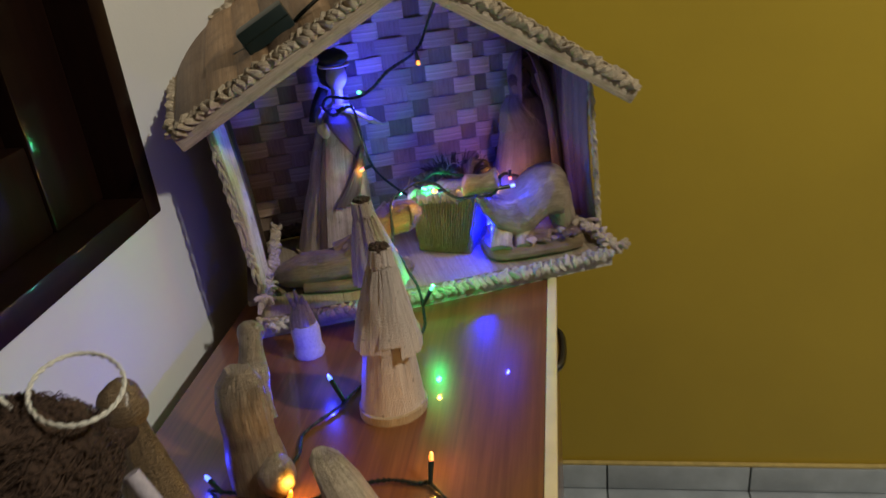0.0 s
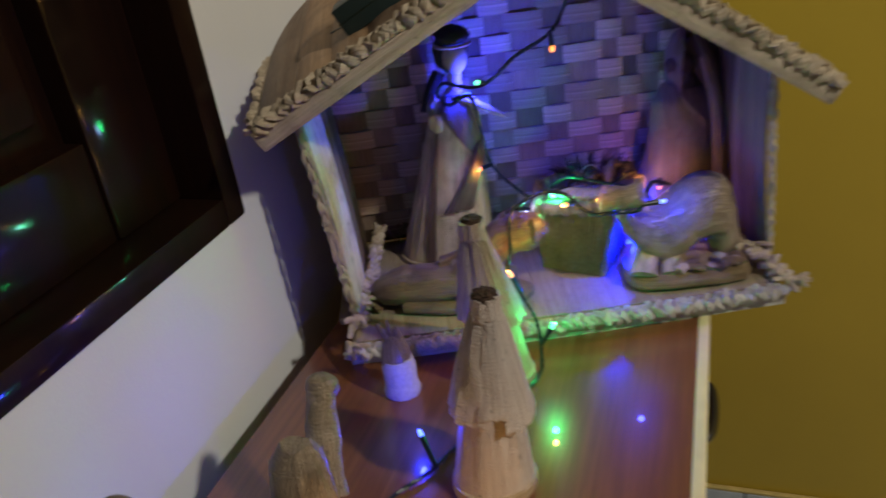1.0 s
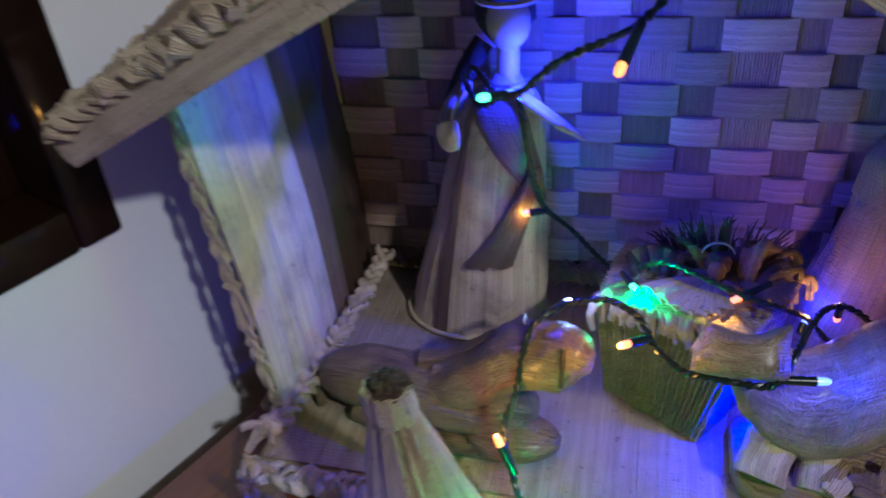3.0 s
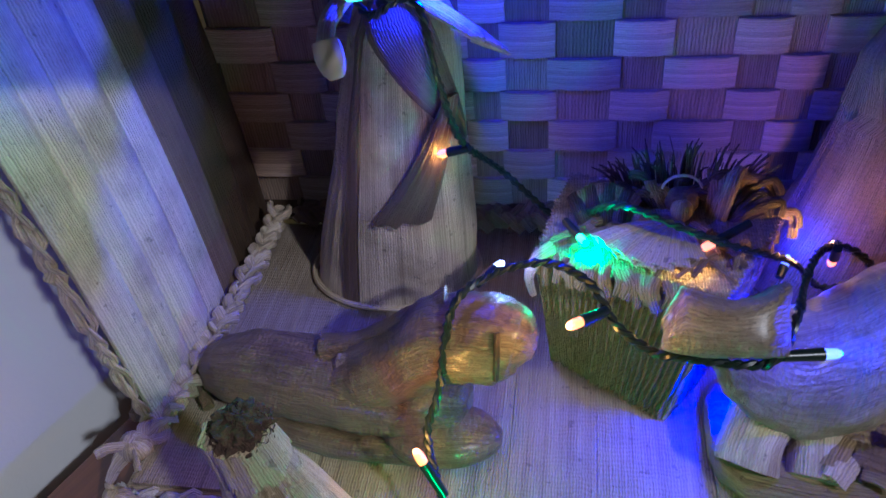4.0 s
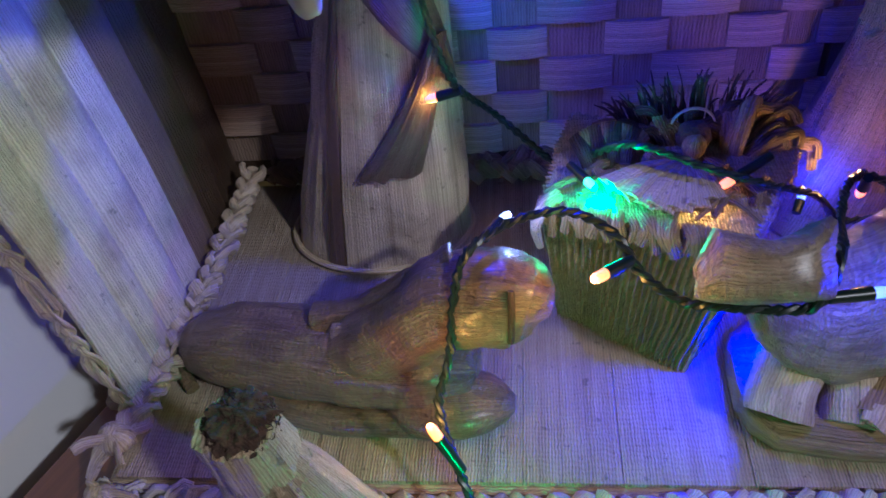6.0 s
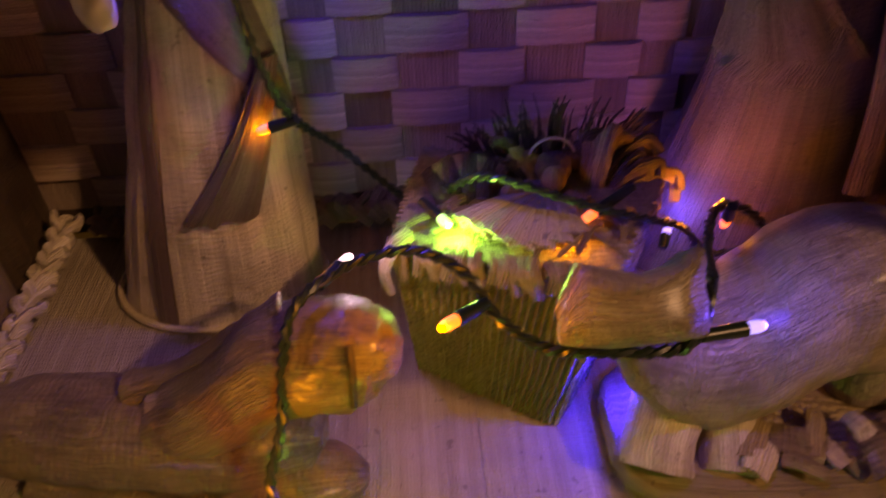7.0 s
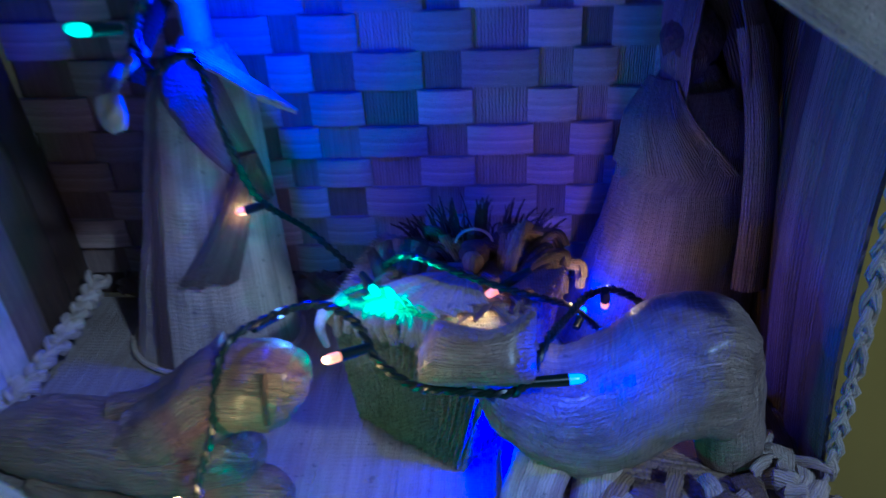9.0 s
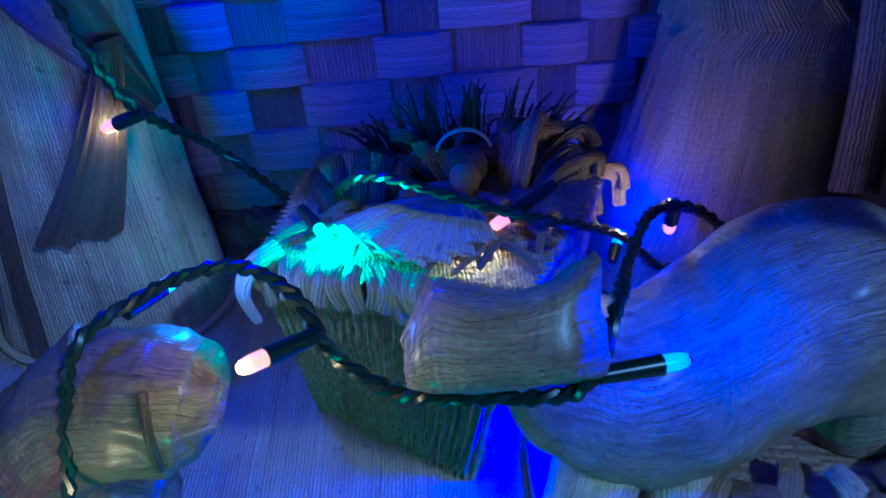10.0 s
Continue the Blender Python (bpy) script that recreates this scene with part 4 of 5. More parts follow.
# ---- animals ----
def sausage(s, rows, flat=0.92, slot=0, n=44, per=8):
    line = smooth_line([Vector(p[:3]) for p in rows], per)
    rings = []
    for i, p in enumerate(line):
        d = (line[min(i + 1, len(line) - 1)] - line[max(i - 1, 0)]).normalized()
        f = i / (len(line) - 1) * (len(rows) - 1)
        j = min(int(f), len(rows) - 2)
        r = rows[j][3] * (1 - f + j) + rows[j + 1][3] * (f - j)
        sd = d.cross(Vector((0, 0, 1))).normalized()
        tp = sd.cross(d)
        rg = []
        for k in range(n):
            a = 2 * math.pi * k / n
            q = p + sd * (r * math.cos(a)) + tp * (r * flat * math.sin(a))
            q += (q - p) * (0.05 * noise.noise(q * 70) + 0.02 * math.sin(9 * a + 40 * f * 0.02))
            q.z = max(q.z, FLOOR + 0.002)
            rg.append(q)
        rings.append(rg)
    s.loft(rings, slot=slot)


ox = root("lying_ox", (0.0, 0.845, FLOOR), "lying ox figure modelled from tan banana leaf", "figurine", "animals in the hut")
s = Shape()
sausage(s, [(-0.067, 0.856, FLOOR + 0.012, 0.004), (-0.060, 0.854, FLOOR + 0.015, 0.013), (-0.042, 0.850, FLOOR + 0.019, 0.0190), (-0.012, 0.845, FLOOR + 0.020, 0.0205), (0.018, 0.841, FLOOR + 0.021, 0.0210), (0.042, 0.837, FLOOR + 0.023, 0.0185), (0.056, 0.834, FLOOR + 0.024, 0.011), (0.060, 0.833, FLOOR + 0.024, 0.004)])
part("body", s.rough(0.0018, 55).rough(0.0007, 170), M_TAN, ox)
s = Shape()
sausage(s, [(0.000, 0.843, FLOOR + 0.022, 0.013), (0.020, 0.840, FLOOR + 0.033, 0.0175), (0.038, 0.837, FLOOR + 0.048, 0.0175), (0.052, 0.834, FLOOR + 0.062, 0.0170), (0.066, 0.830, FLOOR + 0.068, 0.0175), (0.075, 0.828, FLOOR + 0.069, 0.0168), (0.0805, 0.8275, FLOOR + 0.068, 0.0150), (0.0835, 0.827, FLOOR + 0.0675, 0.0118), (0.0845, 0.827, FLOOR + 0.067, 0.0050)])
head = part("head", s.rough(0.0016, 60).rough(0.0007, 170), M_TAN, ox)
part("mouth_slit", Shape().tube([(0.0750, 0.8180, FLOOR + 0.0825), (0.0752, 0.8135, FLOOR + 0.075), (0.0745, 0.8128, FLOOR + 0.064)], 0.0012, 6), M_DARKHUSK, head, "dark narrow slit")
# frayed sheets along the nape
part("nape_sheet", Shape().strip([(-0.004, 0.846, FLOOR + 0.040), (0.018, 0.842, FLOOR + 0.049), (0.038, 0.838, FLOOR + 0.066), (0.056, 0.835, FLOOR + 0.081)], 0.012, 0.0014, 0.25, normal=(-0.2, -0.5, 0.8)).rough(0.001, 90), M_TAN, ox)
part("nape_sheet", Shape().strip([(0.006, 0.836, FLOOR + 0.040), (0.028, 0.830, FLOOR + 0.052), (0.046, 0.826, FLOOR + 0.068)], 0.009, 0.0012, 0.2, normal=(-0.2, -0.7, 0.7)).rough(0.001, 90), M_GREY, ox)
part("foreleg", Shape().ball((0.048, 0.826, FLOOR + 0.012), (0.026, 0.016, 0.011), 28, 14, wobble=0.08, freq=60, lie=True).rough(0.0012, 70), M_TAN, ox)
part("hind_leg", Shape().tube([(-0.040, 0.834, FLOOR + 0.007), (0.000, 0.822, FLOOR + 0.007), (0.040, 0.820, FLOOR + 0.007)], 0.006, 12).rough(0.0008, 70), M_TAN, ox)
part("tail", Shape().tube([(-0.064, 0.854, FLOOR + 0.014), (-0.069, 0.847, FLOOR + 0.008), (-0.063, 0.838, FLOOR + 0.004)], 0.003, 8), M_TAN, ox)


def boxy(q, power):
    return math.copysign(abs(q) ** power, q)


don = root("lying_donkey", (0.21, 0.845, FLOOR), "donkey figure modelled from tan banana leaf on a husk pad", "figurine", "animals in the hut")
# trunk: along it the middle, top, underside and half thickness
TRUNK = [(0.148, 0.826, 0.938, 0.922, 0.006), (0.152, 0.827, 0.937, 0.910, 0.011), (0.160, 0.832, 0.932, 0.895, 0.016), (0.170, 0.839, 0.926, 0.882, 0.020), (0.182, 0.843, 0.921, 0.872, 0.0225), (0.194, 0.846, 0.924, 0.867, 0.024),
         (0.207, 0.848, 0.933, 0.872, 0.025), (0.222, 0.850, 0.939, 0.882, 0.025), (0.236, 0.851, 0.940, 0.884, 0.0235), (0.246, 0.852, 0.936, 0.880, 0.019), (0.2530, 0.852, 0.928, 0.884, 0.010)]
mids = smooth_line([(r[0], r[1], (r[2] + r[3]) / 2) for r in TRUNK], 5)
sizes = smooth_line([((r[2] - r[3]) / 2, r[4], 0) for r in TRUNK], 5)
s = Shape()
s.loft([[p + Vector((0, q.y * boxy(math.cos(2 * math.pi * k / 48), 0.85), q.x * boxy(math.sin(2 * math.pi * k / 48), 0.85))) for k in range(48)] for p, q in zip(mids, sizes)])
part("body", s.rough(0.0016, 60).rough(0.0007, 170), M_GREY, don)
# head: a folded bow, drawn in at the muzzle, with two raised corners
tall, thick_ = Vector((0, 0.70, 0.71)), Vector((0, -0.71, 0.70))
HEAD = [(-0.0200, 0.0048, 0.0030, -0.004), (-0.0180, 0.0075, 0.0060, -0.002), (-0.0145, 0.0108, 0.0085, 0.0010), (-0.0080, 0.0094, 0.0100, -0.0006), (0.0020, 0.0088, 0.0105, -0.0012), (0.0095, 0.0098, 0.0100, 0.0000), (0.0145, 0.0118, 0.0080, 0.0018), (0.0175, 0.0122, 0.0050, 0.0028), (0.0185, 0.0100, 0.0020, 0.0034)]
s = Shape()
s.loft([[Vector((0.150 + du + 0.0012 * noise.noise(Vector((k * 0.9, du * 90, 1))), 0.8165, 0.9455)) + tall * (up_ + hh * boxy(math.sin(2 * math.pi * k / 32), 0.6)) + thick_ * (th * boxy(math.cos(2 * math.pi * k / 32), 0.6)) for k in range(32)] for du, hh, th, up_ in HEAD])
part("head", s.rough(0.0013, 80).rough(0.0007, 190), M_GREY, don)
for pts, r0, r1 in (([(0.178, 0.840, 0.886), (0.171, 0.828, 0.874), (0.1675, 0.8195, 0.8665)], 0.0125, 0.0118), ([(0.196, 0.840, 0.874), (0.194, 0.826, 0.868), (0.192, 0.8175, 0.8640)], 0.0100, 0.0095)):
    part("foreleg", Shape().tube(pts, lambda t, r0=r0, r1=r1: r0 + (r1 - r0) * t, 20, flat=0.85).rough(0.0012, 70), M_PALE, don)
part("hind_leg", Shape().tube([(0.243, 0.850, 0.915), (0.247, 0.850, 0.890), (0.250, 0.850, 0.868)], lambda t: 0.0140 - 0.001 * t, 20).rough(0.0014, 60), M_GREY, don)
# pad of rough husk pieces under it
s = Shape()
s.loft([[Vector((u, 0.836 - 0.12 * (u - 0.2) + half * boxy(math.cos(2 * math.pi * k / 32), 0.5), FLOOR + 0.0072 + 0.0060 * boxy(math.sin(2 * math.pi * k / 32), 0.6))) for k in range(32)] for u, half in ((0.157, 0.012), (0.160, 0.022), (0.168, 0.029), (0.19, 0.031), (0.21, 0.030), (0.235, 0.027), (0.254, 0.022), (0.260, 0.012))])
pad = part("husk_pad", s.rough(0.0012, 80), M_STRAW, don)
rnd = random.Random(17)
for k in range(15):
    u = 0.200 + 0.0037 * k + rnd.uniform(-0.003, 0.003)
    c = Vector((u, 0.815 + 0.16 * max(0, u - 0.222) + rnd.uniform(-0.004, 0.012), FLOOR + 0.0142 + 0.006 * rnd.random()))
    a = rnd.uniform(-1.3, 1.3)
    d = Vector((math.sin(a), -math.cos(a), rnd.uniform(-0.15, 0.1))) * rnd.uniform(0.005, 0.010)
    part("husk_piece", Shape().strip([c - d, c + Vector((0, 0, 0.0015)), c + d], rnd.uniform(0.005, 0.011), 0.0014, 0.14, normal=(rnd.uniform(-0.3, 0.3), -0.3, 1), n=5).rough(0.0010, 150), (M_STRAW, M_PALE, M_TAN)[k % 3], pad)

# ---- things on the near half of the sideboard ----
s = Shape()
s.loft([ring((u, w, TABLE + z), r, r * 0.85, 30, 0.14, 3, 31) for u, w, z, r in ((-0.096, 0.586, 0.0, 0.022), (-0.097, 0.586, 0.02, 0.021), (-0.097, 0.582, 0.05, 0.018), (-0.096, 0.578, 0.075, 0.0170), (-0.095, 0.576, 0.095, 0.0150), (-0.093, 0.577, 0.106, 0.008))], slot=0)
s.tube([(-0.088, 0.600, TABLE + 0.045), (-0.087, 0.616, TABLE + 0.078), (-0.085, 0.629, TABLE + 0.100)], lambda t: 0.0115 - 0.003 * t, 14, slot=0)
s.ball((-0.084, 0.632, TABLE + 0.100), (0.0105, 0.0100, 0.0090), 18, 10, slot=0, wobble=0.10, freq=80)
s.ball((-0.084, 0.572, TABLE + 0.016), (0.014, 0.016, 0.018), 18, 10, slot=0, wobble=0.12, freq=60)
whole("camel_figure", s.rough(0.0018, 70), (M_GREY,), (-0.086, 0.59, TABLE), "tan banana leaf camel figure with a raised neck", "figurine")

s = Shape()
s.loft([ring((u, w, TABLE + z), r, r, 26, 0.12, 3, 41) for u, w, z, r in ((-0.030, 0.500, 0.0, 0.020), (-0.033, 0.508, 0.02, 0.018), (-0.040, 0.524, 0.036, 0.0145), (-0.047, 0.535, 0.048, 0.0110), (-0.050, 0.540, 0.052, 0.005))], slot=0)
whole("husk_figure", s, (M_PALE,), (-0.03, 0.5, TABLE), "small pale husk figure with a rounded end", "figurine")

# haloed doll with brown fluffy hair
HX, HY, HZ = -0.283, 0.302, 1.030
s = Shape()
s.loft([ring((HX - 0.010 + 0.010 * f, HY, TABLE + f * 0.165), r, r * 0.85, 36, 0.10, 4, 51) for f, r in ((0.0, 0.046), (0.03, 0.045), (0.3, 0.039), (0.6, 0.029), (0.85, 0.022), (1.0, 0.014))], slot=0)
s.ball((HX, HY, HZ), (0.030, 0.030, 0.031), 40, 28, slot=1, wobble=0.25, freq=110)
rnd = random.Random(4)
for k in range(1500):
    a, b = rnd.uniform(0, 6.283), rnd.uniform(-0.7, 1.5)
    d = Vector((math.cos(a) * math.cos(b), math.sin(a) * math.cos(b), math.sin(b)))
    p = Vector((HX, HY, HZ)) + d * 0.0295
    t = d.cross(Vector((rnd.uniform(-1, 1), rnd.uniform(-1, 1), rnd.uniform(-1, 1)))).normalized()
    s.tube([p - t * 0.005, p + d * rnd.uniform(0.001, 0.006), p + t * 0.006 + d * 0.002], 0.00028, 4, slot=1, steps=3)
s.tube([(HX + 0.030, HY + 0.014, 0.93), (HX + 0.036, HY + 0.020, 0.98), (HX + 0.024, HY + 0.024, 1.012)], lambda t: 0.0055 - 0.002 * t, 14, slot=2)
for k in (0, 1):
    s.tube([(HX + 0.024 + 0.0165 * math.cos(a) + 0.0006 * math.cos(14 * a + math.pi * k), HY + 0.012 + 0.0165 * math.sin(a), HZ + 0.035 + 0.004 * math.sin(a) - 0.004 * math.cos(a) + 0.0006 * math.sin(14 * a + math.pi * k)) for a in [j * math.pi / 24 for j in range(49)]], 0.0006, 6, slot=3, steps=2)
s.tube([(HX + 0.004, HY + 0.004, HZ + 0.026), (HX + 0.001, HY + 0.002, HZ + 0.036), (HX - 0.003, HY + 0.002, HZ + 0.041)], 0.0009, 6, slot=3)
whole("haloed_doll", s, (M_TAN, M_HAIR, M_PURPLE, M_ROPE), (HX, HY, TABLE), "tall husk doll with brown fluffy hair and cord halo", "doll", "dolls before the hut", space=I4)

# hooded doll beside it
QX, QY = -0.302, 0.390
s = Shape()
s.loft([ring((QX, QY, TABLE + z), r, r * 0.85, 36, 0.12, 4, 61) for z, r in ((0.0, 0.030), (0.005, 0.030), (0.05, 0.025), (0.10, 0.019), (0.13, 0.012), (0.155, 0.008))], slot=0)
s.ball((QX, QY, 0.997), (0.0120, 0.0120, 0.0150), 40, 26, slot=0, wobble=0.12, freq=90)
s.ball((QX - 0.003, QY - 0.006, 0.988), (0.0100, 0.0100, 0.0110), 24, 16, slot=1, wobble=0.15, freq=160)
whole("hooded_doll", s.rough(0.0012, 70), (M_TAN, M_HAIR), (QX, QY, TABLE), "tan husk doll with a rounded hood", "doll", "dolls before the hut", space=I4)

# ---- string of lights ----
lights = root("string_lights", (0.05, 0.80, FLOOR + 0.008), "dark green string of small coloured lights", "string lights")


def cable(pts, r=0.0011):
    """Two twisted wires along one line."""
    line = smooth_line(pts, 8)
    s = Shape()
    dist = 0.0
    strands = ([], [])
    for i, p in enumerate(line):
        d = (line[min(i + 1, len(line) - 1)] - line[max(i - 1, 0)]).normalized()
        a = d.cross(Vector((0.3, 0.2, 1))).normalized()
        b = a.cross(d)
        if i:
            dist += (p - line[i - 1]).length
        for k in (0, 1):
            ph = dist / 0.009 * 2 * math.pi + k * math.pi
            strands[k].append(p + (a * math.cos(ph) + b * math.sin(ph)) * r * 0.8)
    for st in strands:
        s.tube(st, r, 6, steps=1)
    return s


CABLES = [
    [(-0.092, 0.955, roof_z(-0.092) + 0.038), (-0.080, 0.905, roof_z(-0.080) + 0.031), (-0.066, 0.870, roof_z(-0.066) + 0.026), (-0.048, 0.842, roof_z(-0.048) + 0.026)],
    [(-0.010, 0.84, 1.118), (0.030, 0.800, 1.150), (0.085, 0.775, 1.172), (0.118, 0.785, 1.150), (0.112, 0.82, 1.105), (0.099, 0.82, 1.084), (0.072, 0.82, 1.070), (0.055, 0.83, 1.053), (0.040, 0.86, 1.040), (0.020, 0.905, 1.034), (0.013, 0.915, 1.022)],
    [(0.013, 0.915, 1.022), (0.022, 0.905, 1.014), (0.036, 0.900, 1.022), (0.043, 0.900, 1.018), (0.047, 0.900, 0.990), (0.053, 0.908, 0.957), (0.067, 0.928, 0.929), (0.090, 0.925, 0.906), (0.097, 0.915, 0.909), (0.110, 0.898, 0.930), (0.122, 0.889, 0.938), (0.144, 0.880, 0.934), (0.166, 0.876, 0.928), (0.187, 0.882, 0.917), (0.206, 0.898, 0.890), (0.222, 0.895, 0.895), (0.221, 0.889, 0.908), (0.213, 0.889, 0.917), (0.204, 0.889, 0.921)],
    [(0.204, 0.889, 0.921), (0.192, 0.872, 0.930), (0.182, 0.850, 0.936), (0.172, 0.822, 0.946), (0.165, 0.809, 0.940), (0.158, 0.809, 0.935), (0.136, 0.810, 0.936), (0.127, 0.814, 0.934), (0.115, 0.819, 0.941), (0.107, 0.830, 0.948), (0.092, 0.840, 0.949), (0.072, 0.840, 0.943), (0.059, 0.826, 0.939), (0.054, 0.810, 0.912), (0.050, 0.800, 0.899), (0.058, 0.780, 0.888), (0.066, 0.768, 0.870), (0.066, 0.752, 0.850), (0.060, 0.738, TABLE + 0.003), (0.030, 0.706, TABLE + 0.002), (-0.012, 0.672, TABLE + 0.002), (-0.030, 0.652, TABLE + 0.003), (-0.062, 0.628, TABLE + 0.002), (-0.070, 0.600, TABLE + 0.002), (-0.10, 0.575, TABLE + 0.002), (-0.135, 0.585, TABLE + 0.004)],
    [(-0.135, 0.585, TABLE + 0.004), (-0.10, 0.54, TABLE + 0.002), (-0.05, 0.555, TABLE + 0.002), (-0.010, 0.552, TABLE + 0.003), (0.012, 0.542, TABLE + 0.002), (0.022, 0.535, TABLE + 0.003), (0.030, 0.500, TABLE + 0.002), (0.01, 0.44, TABLE + 0.002), (-0.06, 0.36, TABLE + 0.002)],
]
for c in CABLES:
    part("cable", cable(c), M_WIRE, lights)

LEDS = [  # tip, foot of the socket, colour, watts
    ((0.094, 0.785, 1.080), (0.099, 0.818, 1.084), "warm", 0.012),
    ((0.042, 0.822, 1.054), (0.048, 0.836, 1.050), "green", 0.026),
    ((0.038, 0.904, 1.022), (0.026, 0.906, 1.018), "blue", 0.056, (0.006, 0.012, 0)),
    ((0.043, 0.912, 0.948), (0.056, 0.909, 0.953), "warm", 0.004, (0.006, 0, 0)),
    ((0.073, 0.853, 0.936), (0.066, 0.840, 0.938), "white", 0.012),
    ((0.1047, 0.8829, 0.9245), (0.097, 0.897, 0.924), "green", 0.016),
    ((0.101, 0.811, 0.948), (0.112, 0.822, 0.944), "warm", 0.015),
    ((0.182, 0.812, 0.939), (0.166, 0.809, 0.940), "blue", 0.010),
    ((0.050, 0.786, 0.907), (0.058, 0.782, 0.890), "warm", 0.010),
    ((0.1528, 0.8816, 0.9240), (0.170, 0.889, 0.931), "warm", 0.012),
    ((0.200, 0.878, 0.921), (0.199, 0.874, 0.931), "warm", 0.011, (0.003, 0.018, 0.004)),
    ((0.197, 0.918, 0.888), (0.193, 0.910, 0.884), "blue", 0.007),
    ((0.164, 0.850, 0.886), (0.170, 0.857, 0.895), "deep", 0.019),
    ((0.076, 0.745, 0.880), (0.066, 0.752, 0.858), "green", 0.026),
    ((-0.034, 0.676, 0.852), (-0.026, 0.655, TABLE + 0.005), "blue", 0.011),
    ((-0.135, 0.592, 0.845), (-0.125, 0.578, TABLE + 0.005), "blue", 0.004),
    ((-0.076, 0.552, 0.846), (-0.08, 0.545, TABLE + 0.004), "warm", 0.009),
    ((0.026, 0.548, 0.853), (0.021, 0.536, TABLE + 0.005), "warm", 0.006),
]
LED_GAIN = {"blue": 12.5, "deep": 20.0, "green": 5.5, "warm": 4.5, "white": 4.0}
for tip, foot, colour, watts, *shift in LEDS:
    tip, foot = Vector(tip), Vector(foot)
    d = (tip - foot).normalized()
    socket = part("socket", Shape().tube([foot, tip - d * 0.0035], lambda t: 0.0018 + 0.0004 * t, 10, steps=3), M_SOCKET, lights)
    part("bulb", Shape().tube([tip - d * 0.0036, tip - d * 0.0012, tip + d * 0.0010, tip + d * 0.0026], lambda t: 0.0018 * math.sqrt(max(0.02, 1 - (max(0.0, t - 0.35) / 0.65) ** 2)), 12, steps=4), M_LED[colour], socket, colour + " bulb")
    at = tip + d * 0.0065 + Vector(shift[0] if shift else (0, 0, 0))
    if tip.z > 1.04:
        beam_lamp(colour + "_glow", HUT @ at, HUT.to_3x3() @ d, COLOURS[colour], watts * LED_GAIN[colour], 0.0025)
    else:
        point_lamp(colour + "_glow", HUT @ at, COLOURS[colour], watts * LED_GAIN[colour], 0.0025)

# ---- pieces: woven cells of the back wall ----
cell_mesh = {}
for tag_, m in (("h", M_WEAVE_H), ("v", M_WEAVE_V)):
    s = Shape()
    n = 5
    rings = []
    for i in range(n):
        x = i / (n - 1) - 0.5
        row = []
        for j in range(4):
            y = j / 3 - 0.5
            bow = 0.0004 + 0.0018 * (1 - (2 * x) ** 4) if tag_ == "h" else 0.0
            row.append(Vector((x, -0.0012 - bow, y)))
        rings.append(row)
    base_i = len(s.v)
    for r in rings:
        s.v.extend(r)
    for i in range(n - 1):
        for j in range(3):
            q = (i * 4 + j, i * 4 + j + 1, (i + 1) * 4 + j + 1, (i + 1) * 4 + j)
            s.face(q, tuple((s.v[a].x * 0.022, s.v[a].z * 0.018) for a in q))
    for e in ([i * 4 for i in range(n)], [i * 4 + 3 for i in range(n)], [0, 1, 2, 3], [(n - 1) * 4 + j for j in range(4)]):
        for a, b in zip(e, e[1:]):
            k0 = len(s.v)
            s.v.extend((s.v[b] + Vector((0, 0.003, 0)), s.v[a] + Vector((0, 0.003, 0))))
            s.face((a, b, k0, k0 + 1), ((0, 0), (0.01, 0), (0.01, 0.003), (0, 0.003)))
    cell_mesh[tag_] = s.build("weave_" + tag_, [m])
rnd = random.Random(12)
cols = [UL + 0.002]
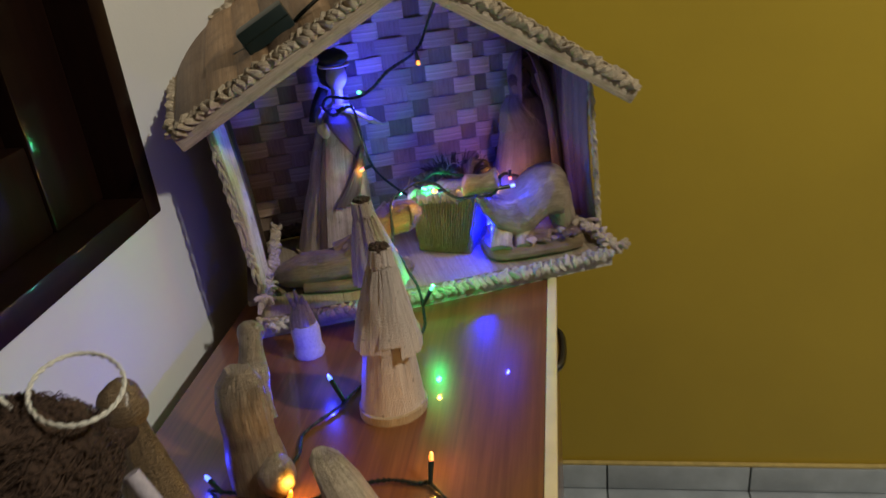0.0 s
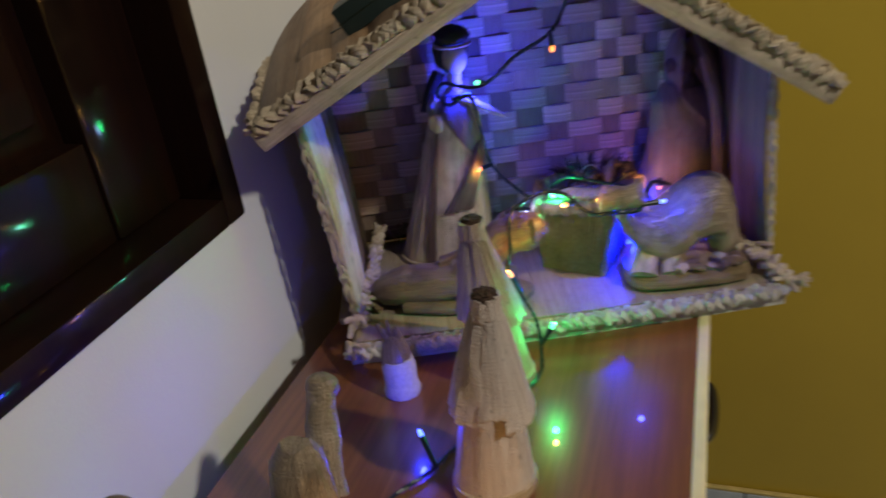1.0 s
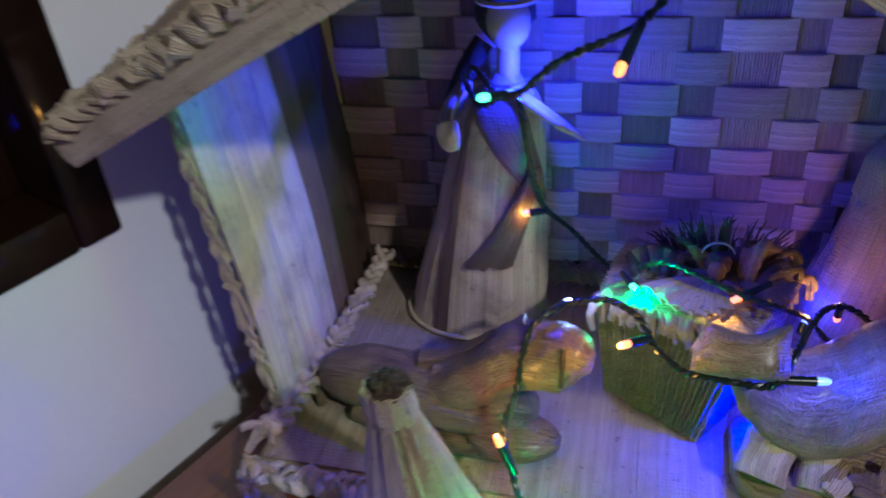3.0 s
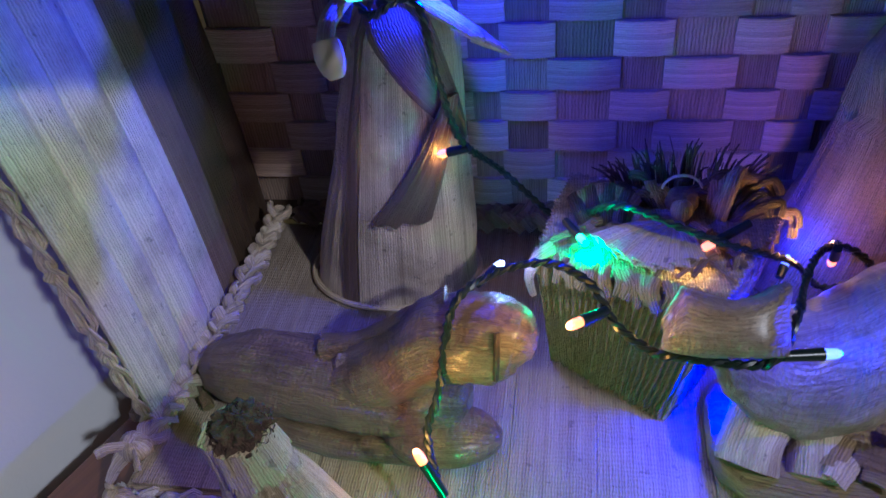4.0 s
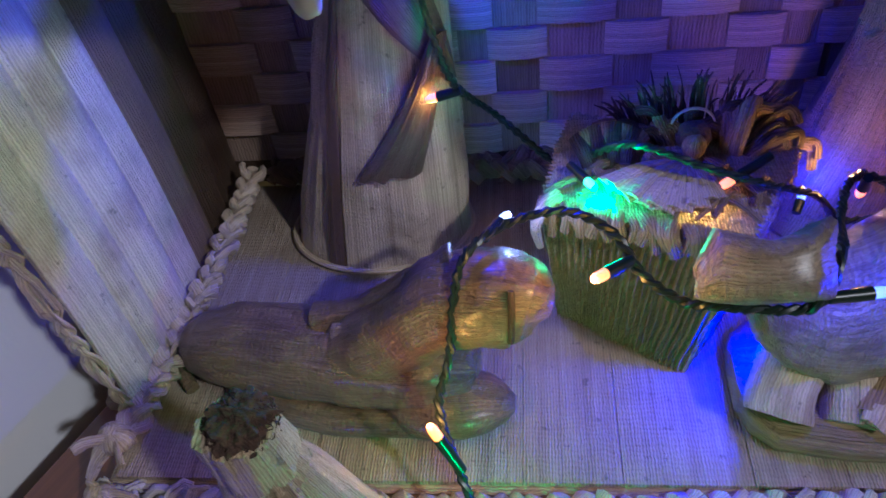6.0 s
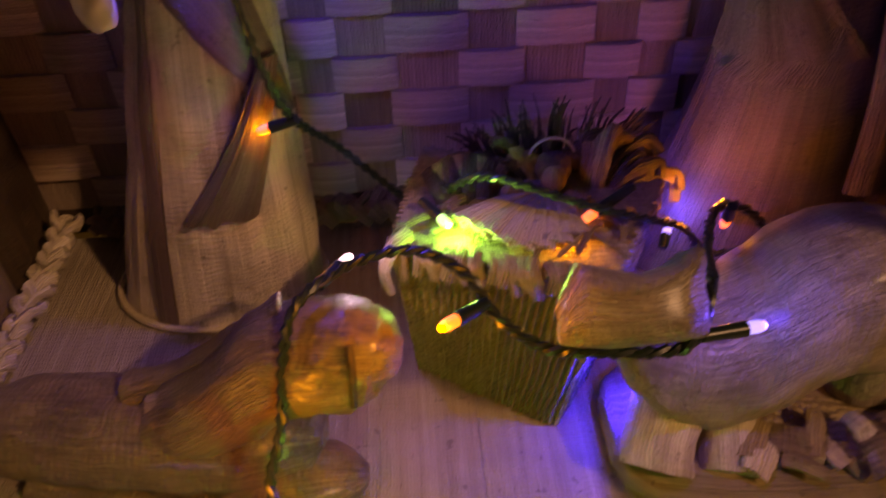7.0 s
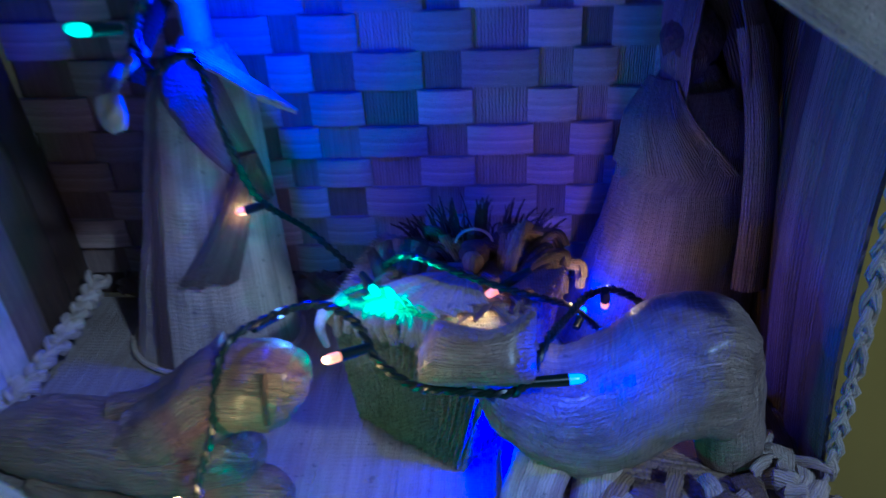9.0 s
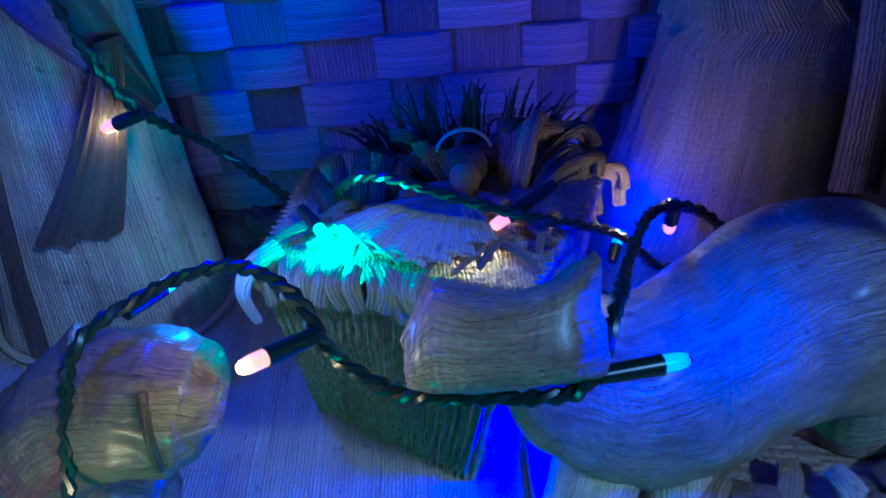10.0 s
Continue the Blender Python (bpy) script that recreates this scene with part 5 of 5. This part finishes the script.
while cols[-1] < UR - 0.02:
    cols.append(cols[-1] + rnd.choice((0.019, 0.021, 0.024, 0.031)))
cols[-1] = UR - 0.002
pm = PLACE[back.name]
z, row = FLOOR + 0.016, 0
while z < ZA + 0.01:
    h = rnd.uniform(0.0170, 0.0195)
    for c in range(len(cols) - 1):
        u0, u1 = cols[c], cols[c + 1]
        mid = (u0 + u1) / 2
        if z + h * 0.5 > roof_z(mid) + (0.026 if mid < UA else 0.006):
            continue
        kind_ = "h" if (c + row) % 2 else "v"
        ob = new("weave_cell", cell_mesh[kind_])
        ob.parent = back
        tilt = rnd.uniform(-0.012, 0.012)
        ob.matrix_basis = pm.inverted() @ Matrix.Translation((mid, WB + (0 if kind_ == "h" else 0.0012), z + h / 2)) @ Matrix.Rotation(tilt, 4, "Y") @ Matrix.Diagonal(((u1 - u0) * (rnd.uniform(1.08, 1.24) if kind_ == "h" else 1.0), 1, h * (rnd.uniform(0.90, 1.0) if kind_ == "h" else 1.08), 1))
    z, row = z + h, row + 1

# ---- pieces: floor and skirting tiles ----
TS = 0.293
tile_me = Shape().slab((-TS / 2 + 0.002, -TS / 2 + 0.002, -0.008), (TS / 2 - 0.002, TS / 2 - 0.002, 0.0), 0.0015).build("tile", [M_TILE])
skirt_me = Shape().slab((-TS / 2 + 0.002, -0.010, 0.003), (TS / 2 - 0.002, 0.0, 0.065), 0.0015).build("skirting_tile", [M_TILE])
far = Shape()
x = -0.003 - TS * 1.5
while x < X1:
    ob = new("skirting_tile", skirt_me)
    ob.parent, ob.location = skirt, (x, -0.002, 0)
    y = Y1 - TS / 2
    while y > Y0:
        if x < 3.4 and y > -3.5:
            ob = new("tile", tile_me)
            ob.parent, ob.location = floor_ob, (x, y, 0)
        else:
            far.slab((x - TS / 2 + 0.002, y - TS / 2 + 0.002, -0.008), (x + TS / 2 - 0.002, y + TS / 2 - 0.002, 0.0), 0)
        y -= TS
    x += TS
tagged(part("far_tiles", far, M_TILE, floor_ob, smooth=False), kind="stuff")
